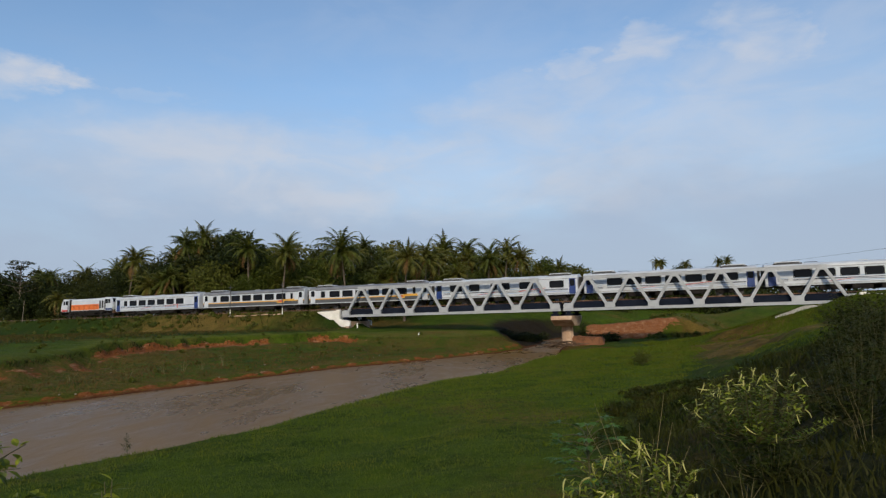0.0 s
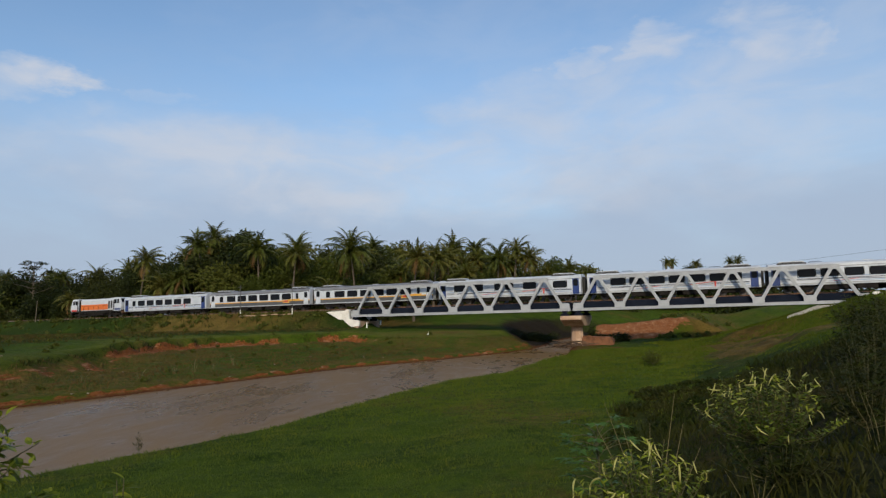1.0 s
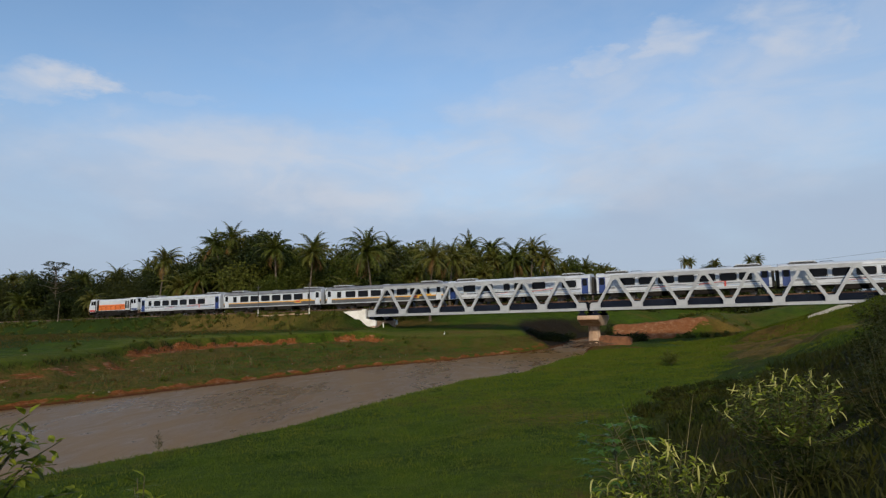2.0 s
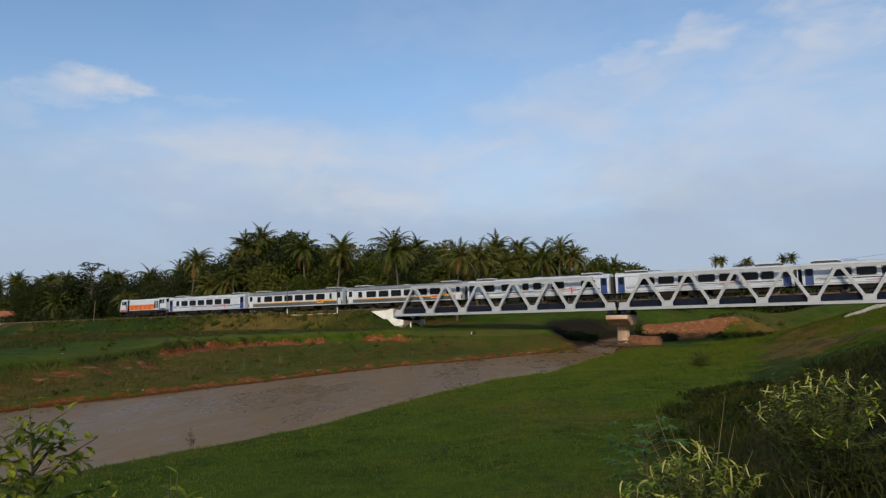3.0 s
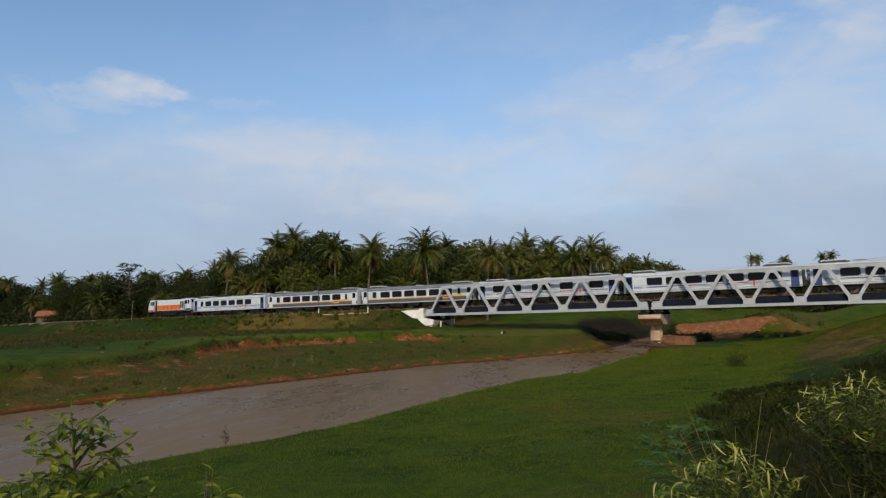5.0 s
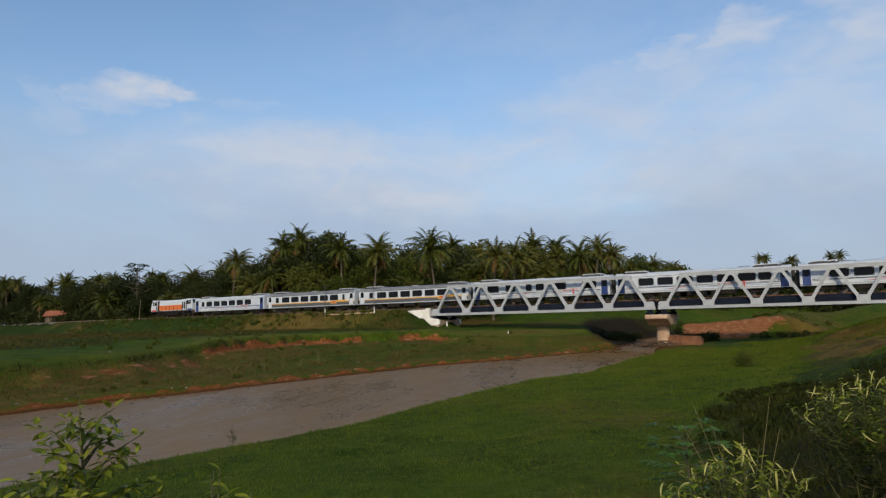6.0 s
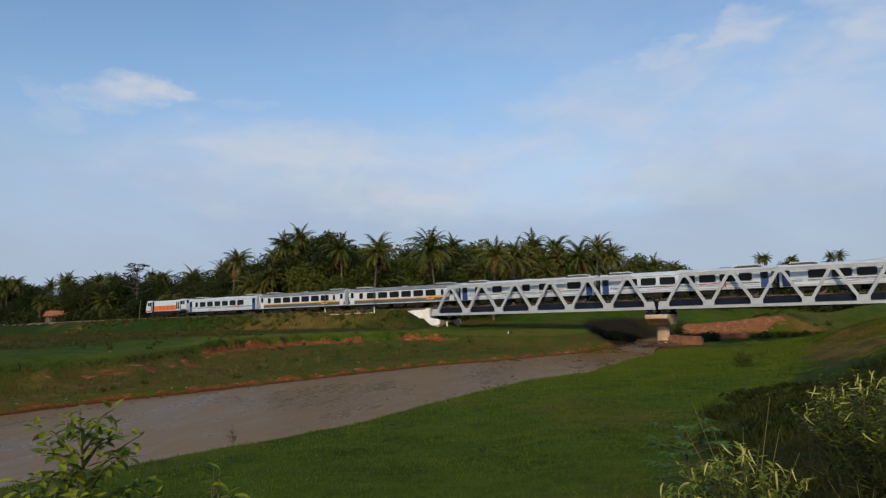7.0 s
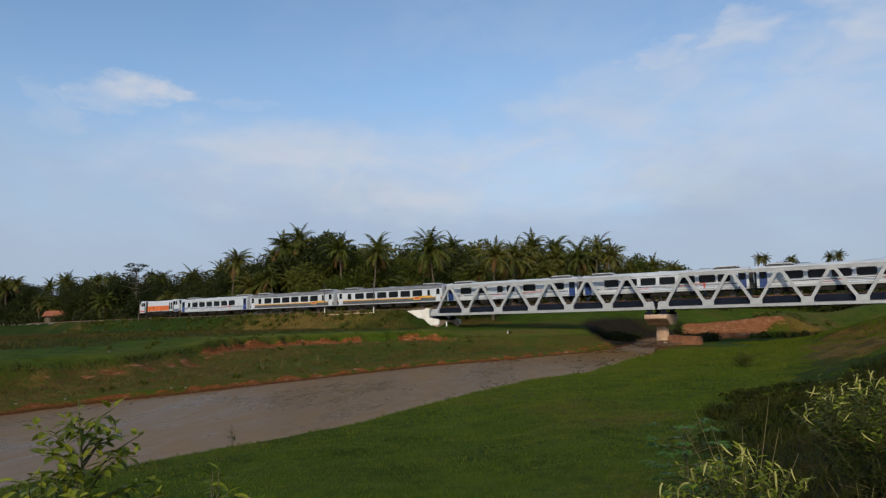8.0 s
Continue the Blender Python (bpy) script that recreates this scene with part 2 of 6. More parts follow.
M_RED = mat("red_stripe_paint", (0.45, 0.035, 0.03), (0.55, 0.06, 0.04), 0.4, 1.0)
M_ORANGE = mat("orange_engine_paint", (0.62, 0.13, 0.02), (0.74, 0.19, 0.035), 0.42, 1.0)
M_GLASS = mat("dark_window_glass", (0.006, 0.007, 0.009), (0.010, 0.011, 0.014), 0.10, 1.0, spec=0.16)
M_RUBBER = mat("black_rubber", (0.012, 0.012, 0.013), (0.025, 0.025, 0.025), 0.7, 2.0)
M_UNDER = mat("grimy_running_gear", (0.010, 0.009, 0.009), (0.024, 0.021, 0.019), 0.9, 1.5, 0.3, spec=0.15)
M_WHEEL = mat("worn_wheel_steel", (0.10, 0.09, 0.085), (0.2, 0.18, 0.17), 0.45, 3.0, 0.0, 0.6)
M_BARK = mat("grey_brown_bark", (0.060, 0.046, 0.032), (0.130, 0.104, 0.078), 0.9, 2.0, 0.6)
M_POLE = mat("white_painted_post", (0.62, 0.62, 0.58), (0.76, 0.76, 0.72), 0.7, 2.0)
M_DARKPOLE = mat("dark_steel_pole", (0.03, 0.03, 0.032), (0.06, 0.06, 0.06), 0.6, 2.0)
M_TILE = mat("terracotta_roof_tile", (0.22, 0.068, 0.03), (0.32, 0.11, 0.05), 0.8, 1.0, 0.4)
M_FEATHER = mat("white_feathers", (0.74, 0.74, 0.72), (0.82, 0.82, 0.80), 0.7, 8.0)
M_BEAK = mat("yellow_beak", (0.5, 0.3, 0.04), (0.6, 0.38, 0.06), 0.5, 8.0)
M_PALM = leaf_mat("palm_frond_green", (0.030, 0.046, 0.007), (0.105, 0.118, 0.022), (0.145, 0.130, 0.030), 0.4)
M_PALMDRY = leaf_mat("withered_palm_frond", (0.10, 0.06, 0.022), (0.17, 0.10, 0.035), (0.14, 0.08, 0.03), 0.7)
M_LEAF = leaf_mat("dark_tree_foliage", (0.009, 0.016, 0.004), (0.029, 0.040, 0.008), (0.042, 0.046, 0.010), 0.5)
M_LEAF2 = leaf_mat("yellow_green_foliage", (0.026, 0.044, 0.007), (0.076, 0.092, 0.014), (0.094, 0.100, 0.017), 0.5)
M_GRASS = leaf_mat("meadow_grass", (0.056, 0.090, 0.006), (0.094, 0.128, 0.010), (0.116, 0.124, 0.014), 0.6, 0.35)
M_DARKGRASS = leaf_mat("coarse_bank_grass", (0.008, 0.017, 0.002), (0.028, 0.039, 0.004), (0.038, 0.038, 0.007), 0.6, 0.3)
M_STRAW = leaf_mat("dry_grass_stems", (0.15, 0.13, 0.06), (0.25, 0.21, 0.10), (0.2, 0.17, 0.08), 0.7, 0.2)
M_YOUNG = leaf_mat("fresh_young_leaf", (0.15, 0.185, 0.016), (0.26, 0.29, 0.030), (0.22, 0.235, 0.025), 0.36, 0.35)
M_BANKGRASS = leaf_mat("mixed_bank_grass", (0.030, 0.042, 0.006), (0.088, 0.066, 0.016), (0.118, 0.070, 0.024), 0.65, 0.3)
M_SHRUB = leaf_mat("shrub_leaf_green", (0.026, 0.050, 0.006), (0.118, 0.152, 0.017), (0.10, 0.125, 0.014), 0.38, 0.3)
M_PALE = leaf_mat("pale_yellow_leaf", (0.44, 0.42, 0.13), (0.56, 0.53, 0.20), (0.5, 0.45, 0.14), 0.4, 0.3)
M_FERN = leaf_mat("blue_green_shrub_leaf", (0.032, 0.080, 0.016), (0.068, 0.140, 0.026), (0.058, 0.115, 0.025), 0.42, 0.25)
M_STEM = mat("green_brown_stem", (0.045, 0.045, 0.014), (0.09, 0.08, 0.025), 0.7, 8.0)

# ---- mesh helpers ----


def mesh_of(bm, name, material, smooth=False):
    me = bpy.data.meshes.new(name)
    bm.normal_update()
    bm.to_mesh(me)
    bm.free()
    if smooth:
        me.shade_smooth()
    me.materials.append(material)
    return me


def part(name, bm, material, parent, label="", at=None, smooth=False):
    """Links a bmesh, or a mesh made before, as one object under parent."""
    me = bm if isinstance(bm, bpy.types.Mesh) else mesh_of(bm, name, material, smooth)
    ob = new(name, me)
    ob.parent = parent
    if at is not None:
        ob.matrix_basis = at
    if label:
        ob["label"] = label
    return ob


def thing(name, label, category, m=None, group="", kind=""):
    ob = new(name)
    if m is not None:
        ob.matrix_basis = m
    return tagged(ob, label, category, group, kind)


def box(bm, x0, x1, y0, y1, z0, z1, bevel=0.0):
    r = bmesh.ops.create_cube(bm, size=1.0)["verts"]
    for v in r:
        v.co = ((x0 + x1) / 2 + v.co.x * (x1 - x0), (y0 + y1) / 2 + v.co.y * (y1 - y0), (z0 + z1) / 2 + v.co.z * (z1 - z0))
    if bevel:
        bmesh.ops.bevel(bm, geom=list({e for v in r for e in v.link_edges}), offset=bevel, segments=2, affect="EDGES")
    return bm


def boxes(*dims, bevel=0.0):
    bm = bmesh.new()
    for d in dims:
        box(bm, *d, bevel=bevel)
    return bm


def prism(bm, outline, a, b, axis="y"):
    """A polygon drawn in x, z (axis y) or y, z (axis x), made solid between a and b."""
    put = (lambda u, w, k: (u, k, w)) if axis == "y" else (lambda u, w, k: (k, u, w))
    lo = [bm.verts.new(put(u, w, a)) for u, w in outline]
    hi = [bm.verts.new(put(u, w, b)) for u, w in outline]
    bm.faces.new(lo)
    bm.faces.new(hi[::-1])
    k = len(outline)
    for i in range(k):
        bm.faces.new((lo[i], hi[i], hi[(i + 1) % k], lo[(i + 1) % k]))
    bmesh.ops.recalc_face_normals(bm, faces=bm.faces)
    return bm


def bar(bm, p, q, w, h, up=(0, 0, 1)):
    """A square bar from p to q."""
    p, q, up = Vector(p), Vector(q), Vector(up)
    ax = (q - p).normalized()
    sx = ax.cross(up).normalized() * (w / 2)
    sy = sx.cross(ax).normalized() * (h / 2)
    a = [bm.verts.new(p + i * sx + j * sy) for i, j in ((-1, -1), (1, -1), (1, 1), (-1, 1))]
    b = [bm.verts.new(q + i * sx + j * sy) for i, j in ((-1, -1), (1, -1), (1, 1), (-1, 1))]
    bm.faces.new(a[::-1])
    bm.faces.new(b)
    for i in range(4):
        bm.faces.new((a[i], a[(i + 1) % 4], b[(i + 1) % 4], b[i]))
    return bm


def tube(bm, pts, radii, sides=7):
    """A tapered round stem along pts."""
    rings = []
    for i, p in enumerate(pts):
        p = Vector(p)
        ax = (Vector(pts[min(i + 1, len(pts) - 1)]) - Vector(pts[max(i - 1, 0)])).normalized()
        ref = Vector((0, 1, 0)) if abs(ax.y) < 0.9 else Vector((1, 0, 0))
        u = ax.cross(ref).normalized()
        v = ax.cross(u)
        rings.append([bm.verts.new(p + (u * math.cos(k * 2 * math.pi / sides) + v * math.sin(k * 2 * math.pi / sides)) * radii[i]) for k in range(sides)])
    for a, b in zip(rings, rings[1:]):
        for k in range(sides):
            bm.faces.new((a[k], a[(k + 1) % sides], b[(k + 1) % sides], b[k]))
    bm.faces.new(rings[0][::-1])
    bm.faces.new(rings[-1])
    bmesh.ops.recalc_face_normals(bm, faces=bm.faces)
    return bm


def soup(name, verts, faces, material):
    me = bpy.data.meshes.new(name)
    me.from_pydata(verts, [], faces)
    me.materials.append(material)
    return me


# ---- the line of the railway ----
DIR, AWAY = Vector((0.92387, -0.38270, 0)), Vector((0.38270, 0.92387, 0))
CENTRE = 85.24                    # metres from the viewer to the straight of the line
RAIL = 5.95                       # rail top above the water
CURVE_AT, RADIUS = -60.0, 600.0   # the line bends away past this point


def spot(s, n, z):
    return DIR * s + AWAY * n + Vector((0, 0, z))


def on_line(s):
    """Centre of the track at s metres along it: along, away, bend in radians."""
    if s >= CURVE_AT:
        return s, CENTRE, 0.0
    a = (CURVE_AT - s) / RADIUS
    return CURVE_AT - RADIUS * math.sin(a), CENTRE + RADIUS * (1 - math.cos(a)), a


def line_pose(s, z=0.0, off=0.0):
    a, b, h = on_line(s)
    p = spot(a + off * math.sin(h), b + off * math.cos(h), z)
    return pose(p.x, p.y, p.z, 0, 0, -22.5 - math.degrees(h))


# ---- ground ----
FAR_EDGE = [(-75, -40), (-45, -5), (-32, 15), (-25.6, 28.0), (-23.2, 33.2), (-20.4, 37.3), (-17.7, 42.3), (-14.1, 48.5), (-9.2, 56.7), (-2.1, 63.9), (6.3, 75.1),
            (9.6, 81.8), (13, 92), (16, 106), (24, 124), (50, 142), (120, 165)]
NEAR_EDGE = [(-48, -40), (-28, -5), (-20, 8), (-13.2, 14.6), (-11.5, 17.2), (-10.2, 19.5), (-9.1, 20.7), (-7.3, 23.8), (-5.5, 28.8), (-3.9, 33.0), (-1.2, 39.6), (3.0, 45.0), (7.6, 57.6),
             (10.1, 62.6), (12.2, 70), (13.6, 78), (15.2, 84), (18.5, 95), (22, 106), (30, 119), (60, 134), (120, 152)]
TERRACE = [(-60, -20), (-40, 8), (-31, 28), (-27.6, 40), (-28.5, 52), (-29, 63), (-25, 72), (-15, 79), (2, 76), (7.4, 84), (8.2, 96), (10.5, 108), (20, 128), (48, 148), (120, 172)]
BANK_FOOT = [(-30, -30), (-12, -4), (-3, 6), (1, 10), (3, 14), (6, 24), (11, 36), (18, 52), (25, 66), (30, 84), (44, 100), (80, 118), (150, 135)]


def side_of(poly, X, Y):
    """Signed distance to an open line of points: positive on its left."""
    best, sign = np.full(X.shape, 1e9), np.ones(X.shape)
    for (ax, ay), (bx, by) in zip(poly, poly[1:]):
        dx, dy = bx - ax, by - ay
        ll = math.hypot(dx, dy)
        t = np.clip(((X - ax) * dx + (Y - ay) * dy) / ll ** 2, 0, 1)
        dist = np.hypot(X - ax - t * dx, Y - ay - t * dy)
        c = (dx * (Y - ay) - dy * (X - ax)) / ll
        near = dist < best - 1e-6
        best = np.where(near, dist, best)
        sign = np.where(near, np.where(c >= 0, 1, -1), sign)
    return best * sign


def smooth01(v):
    v = np.clip(v, 0, 1)
    return v * v * (3 - 2 * v)


def waves(X, Y, scale, seed):
    """Cheap rolling unevenness from summed sines."""
    rng = np.random.default_rng(seed)
    out = np.zeros(X.shape)
    for k in range(9):
        a, ph, f = rng.uniform(0, 6.28), rng.uniform(0, 6.28), rng.uniform(0.5, 2.2) / scale
        out += np.sin((X * math.cos(a) + Y * math.sin(a)) * f * 6.28 + ph) / (0.6 + f * scale)
    return out / 4.0


def scarp_share(X, Y):
    """1 along the stretch of the far terrace that has broken away to a raw scarp."""
    return smooth01((Y - 50) / 6) * smooth01((-7 - X) / 6)


def ground_marks(X, Y):
    """Shares of bare earth, dried grass, pale sunlit terrace lip and dark painted shade."""
    wob = waves(X, Y, 3.0, 3) * 0.45 + waves(X, Y, 9.0, 4) * 0.5
    far = side_of(FAR_EDGE, X, Y) + wob * 0.5
    terr = side_of(TERRACE, X, Y) + wob
    foot = -side_of(BANK_FOOT, X, Y)
    S, Nn = X * 0.92387 - Y * 0.38270, X * 0.38270 + Y * 0.92387
    patch, spots = waves(X, Y, 5.0, 55), waves(X, Y, 2.0, 56)
    land = (far > 0) & (Nn < 84)
    steep = scarp_share(X, Y)
    scar = smooth01((terr + 1.5) / 0.5) * smooth01((0.1 - terr) / 0.35) * steep * smooth01((0.85 + patch + 0.4 * spots - 0.5 * smooth01((Y - 72) / 4)) / 0.4)
    worn = smooth01((terr + 4.2) / 1.5) * smooth01((0.2 - terr) / 1.5) * (1 - steep) * smooth01((patch + 0.4 * spots - 0.05) / 0.5) * (X < -14) * 0.6
    cut = smooth01(far / 0.15) * smooth01((0.60 + 0.35 * spots - far) / 0.45) * (X < 11) * 0.85
    raw = smooth01((Nn - 100.3 - 2.3 * smooth01((S + 15.5) / 11)) / 0.8) * smooth01((105.0 - Nn) / 1.5) * smooth01((S + 19.5) / 2) * smooth01((-3.0 + spots - S) / 3)
    bare = np.maximum(np.maximum(scar, worn), cut) * land
    bare = np.maximum(np.maximum(bare, cut * (Nn < 90)), raw)
    crust = np.maximum(raw * smooth01((Nn - 101.6 + 0.5 * spots) / 0.7), steep * land * smooth01((terr + 1.9) / 0.3) * smooth01((-0.9 - terr) / 0.3) * smooth01((spots + 0.1) / 0.5))
    bare = np.maximum(bare, crust)
    dry = smooth01((terr + 7) / 3) * smooth01((0.6 - terr) / 1.5) * smooth01((0.6 + patch) / 0.7) * (0.65 + 0.35 * smooth01((60 - Y) / 12)) * land
    dry = np.maximum(dry, 0.8 * smooth01((far - 0.2) / 0.5) * smooth01((3.0 - far) / 2.0) * land)
    rough = np.maximum(smooth01((terr - 7 - 2 * patch) / 4), smooth01((Nn - 70) / 4)) * smooth01((-46 - S) / 4) * (far > 2) * smooth01((0.8 + 0.5 * spots + 0.5 * patch) / 0.8)
    # near bank: the rough grass tone also darkens it in place of shade
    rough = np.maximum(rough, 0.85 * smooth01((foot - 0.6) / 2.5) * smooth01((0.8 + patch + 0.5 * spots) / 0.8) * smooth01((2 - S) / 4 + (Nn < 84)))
    worn_slope = smooth01((S + 90) / 6) * smooth01((-58 - S) / 5) * smooth01((Nn - 74) / 4) * smooth01((0.9 + patch + 0.5 * spots) / 0.7)
    dry, rough = np.maximum(dry, 0.95 * worn_slope * (far > 5)), rough * (1 - worn_slope)
    dry = np.maximum(dry, 0.9 * np.exp(-((X - 1.9) ** 2 + (Y - 12.3) ** 2) / 0.9))
    # lighter band painted where the flat terrace top catches the sun
    pale = smooth01((terr - 0.1) / 0.5) * smooth01((4.5 + 5 * smooth01((Y - 55) / 12) + 2 * patch - terr) / 4) * land * (0.6 + 0.2 * patch + 0.3 * smooth01((Y - 50) / 15))
    # painted shade: the gully under the bridge, then the raised near bank
    wet_and_shade = smooth01((Y - 80) / 4) * smooth01((X - 6.5) / 2) * smooth01((far + 0.2) / 0.3) * smooth01((10.5 + spots - far) / 3) * smooth01((140 - Y) / 14)
    wet_and_shade = np.maximum(wet_and_shade, smooth01((foot + 0.5) / 1.6) * smooth01((Y - 3) / 2) * smooth01((30 - Y) / 6) * smooth01((0.8 + patch) / 0.7) * 0.7)
    return {"bare": bare, "dry": np.clip(dry, 0, 1), "pale": np.clip(pale, 0, 1), "rough": rough, "wet_and_shade": wet_and_shade, "crust": np.clip(crust, 0, 1)}


def ground_height(X, Y):
    X, Y = np.asarray(X, float), np.asarray(Y, float)
    wob = waves(X, Y, 3.0, 3) * 0.45 + waves(X, Y, 9.0, 4) * 0.5
    far = side_of(FAR_EDGE, X, Y) + wob * 0.5       # past the far waterline
    near = -side_of(NEAR_EDGE, X, Y) + wob * 0.35   # on the viewer's side
    terr = side_of(TERRACE, X, Y) + wob
    foot = -side_of(BANK_FOOT, X, Y) + wob * 0.8
    S, Nn = X * 0.92387 - Y * 0.38270, X * 0.38270 + Y * 0.92387
    steep = scarp_share(X, Y)
    terr = terr + steep * 0.35 * waves(X, Y, 4.5, 52)
    rake = 2.5 + 1.6 * smooth01((53 - Y) / 8) + 6.5 * smooth01((X + 16) / 10) * smooth01((86 - Y) / 6) + 1.2 * smooth01((Y - 80) / 6)
    rake = rake * (1 - steep) + 0.9 * steep
    # far side: cut bank, low meadow, scarp, terrace
    zf = 0.38 * smooth01((far + 0.2) / 0.8) + 0.22 * smooth01((far - 0.5) / 2.5) + 0.03 * np.clip(far - 0.4, 0, 16) - 0.9 * smooth01(-far / 0.8)
    zf = zf + 0.55 * steep * smooth01((terr + 9) / 8.5) + 0.12 * waves(X, Y, 3.4, 53) * smooth01((far - 1.5) / 3)
    zf = zf + (2.35 - np.clip(zf, 0, 1.4)) * smooth01((terr + 0.6 * rake) / rake) * (far > 0)
    zf = zf + 0.45 * smooth01((terr - 1) / 16) * (far > 0) + 0.13 * np.exp(-((terr - 0.5) / 0.5) ** 2) * (0.4 + 0.6 * steep) * (far > 0)
    # near side: soft edge, flat meadow, bank that carries the viewer
    zn = (0.28 - 0.18 * smooth01((Y - 64) / 8)) * smooth01(near / 0.7) + 0.022 * np.clip(near, 0, 18) - 0.9 * smooth01(-near / 0.9)
    top = 1.75 + 0.048 * np.clip(Y, 0, 75)
    width = 5.6 + 0.34 * np.clip(Y - 6, 0, 100)
    zn = zn + top * smooth01(foot / width) + 0.10 * waves(X, Y, 2.2, 8) * smooth01(foot / 3)
    lump = smooth01((near - 1.5) / 4) * smooth01((np.hypot(X, Y) - 4) / 5)
    zn = zn + lump * (0.13 * waves(X, Y, 7.0, 15) + 0.11 * waves(X, Y, 3.0, 16)) * (1 + 1.2 * smooth01(foot / 4))
    # raw earth bank past the bridge
    lip = smooth01((Nn - 101.8 + wob * 0.35) / 2.0) * smooth01((S + 21.5) / 3) * smooth01((3 - S) / 9)
    crest = 2.3 + 1.25 * smooth01((S + 20) / 18) + 0.25 * waves(X, Y, 4.0, 54)
    zn = np.maximum(zn, zn + lip * (crest - np.minimum(zn, crest)) * (near > 0.5))
    z = np.where(far > -0.85, zf, np.where(near > -0.95, zn, -0.9))
    # railway embankment with the line's bend
    mid = CENTRE + np.where(S < CURVE_AT, RADIUS - np.sqrt(np.maximum(RADIUS ** 2 - np.clip(CURVE_AT - S, 0, 280) ** 2, 0)), 0)
    d = np.abs(Nn - mid) + wob * 0.35
    bank = (RAIL - 0.22) - np.clip(d - 2.5 + 1.5 * smooth01((S + 58) / 5), 0, 99) * 0.60
    bank = bank - np.clip(S + 51.5, 0, 99) * 0.85
    z = np.where(Nn > 60, soft_max(z, bank, 0.5), z)
    east = (RAIL - 0.25) - np.clip(d - 2.8, 0, 99) * 0.42 - np.clip(15.0 - S, 0, 99) * 0.29
    z = np.where((Nn > 60) & (S > -6), soft_max(z, east, 1.2), z)
    # land behind the line
    back = 2.6 + 0.35 * waves(X, Y, 40, 6) + 2.4 * smooth01((Nn - mid - 6) / 22)
    rise = smooth01((far - 3) / 13) * smooth01((Nn - mid - 6) / 5)
    z = np.maximum(z, z + (back - z) * rise)
    rise = smooth01((Nn - mid - 20) / 22) * smooth01((near - 5) / 12)
    z = np.maximum(z, z + (back - z) * rise)
    out = np.hypot(X, Y)
    z = np.where(out > 260, np.maximum(z, 2.5), z)
    return z + 0.05 * waves(X, Y, 1.3, 9) * (z > 0.3)


def soft_max(a, b, k):
    """The higher of two surfaces, with a fillet where they meet."""
    h = np.clip(0.5 + 0.5 * (b - a) / k, 0, 1)
    return a * (1 - h) + b * h + k * h * (1 - h)


def spaced(stops):
    """Grid lines: (from, to, step) runs joined end to end."""
    v = []
    for a, b, st in stops:
        k = max(1, round((b - a) / st))
        v += [a + (b - a) * i / k for i in range(k)]
    v.append(stops[-1][1])
    return np.array(v)


def build_ground():
    gx = spaced([(-2600, -400, 220), (-400, -160, 24), (-160, -60, 2.0), (-60, -33, 0.6), (-33, -12, 0.21), (-12, 30, 0.34), (30, 60, 0.6), (60, 160, 5), (160, 400, 24), (400, 2600, 220)])
    gy = spaced([(-2600, -300, 230), (-300, -40, 20), (-40, 4, 1.0), (4, 48, 0.34), (48, 84, 0.24), (84, 112, 0.36), (112, 150, 1.0), (150, 260, 5), (260, 600, 34), (600, 3600, 300)])
    X, Y = np.meshgrid(gx, gy)
    Z = ground_height(X, Y)
    nx, ny = len(gx), len(gy)
    verts = np.stack([X.ravel(), Y.ravel(), Z.ravel()], 1)
    i = np.arange(nx * ny).reshape(ny, nx)
    faces = np.stack([i[:-1, :-1].ravel(), i[:-1, 1:].ravel(), i[1:, 1:].ravel(), i[1:, :-1].ravel()], 1)
    me = soup("ground", verts.tolist(), faces.tolist(), M_GROUND)
    for mark, share in ground_marks(X, Y).items():
        me.attributes.new(mark, "FLOAT", "POINT").data.foreach_set("value", share.ravel().astype(np.float32))
    me.shade_smooth()
    tagged(new("ground", me), "green grassy river banks with bare red earth scarps", "ground", kind="structure")
    gx, gy = spaced([(-80, 130, 3.0)]), spaced([(-45, 160, 3.0)])
    X, Y = np.meshgrid(gx, gy)
    i = np.arange(X.size).reshape(X.shape)
    faces = np.stack([i[:-1, :-1].ravel(), i[:-1, 1:].ravel(), i[1:, 1:].ravel(), i[1:, :-1].ravel()], 1)
    w = new("water", soup("water", np.stack([X.ravel(), Y.ravel(), 0 * X.ravel()], 1).tolist(), faces.tolist(), M_WATER))
    tagged(w, "muddy brown river with faint ripples", "river", kind="structure")


build_ground()


def height_at(x, y):
    return float(ground_height(np.array([x]), np.array([y]))[0])


# ---- bridge ----
PANEL, TRUSS_HALF = 5.17, 2.62
CHORD_LOW, CHORD_TOP = 4.62, 8.92


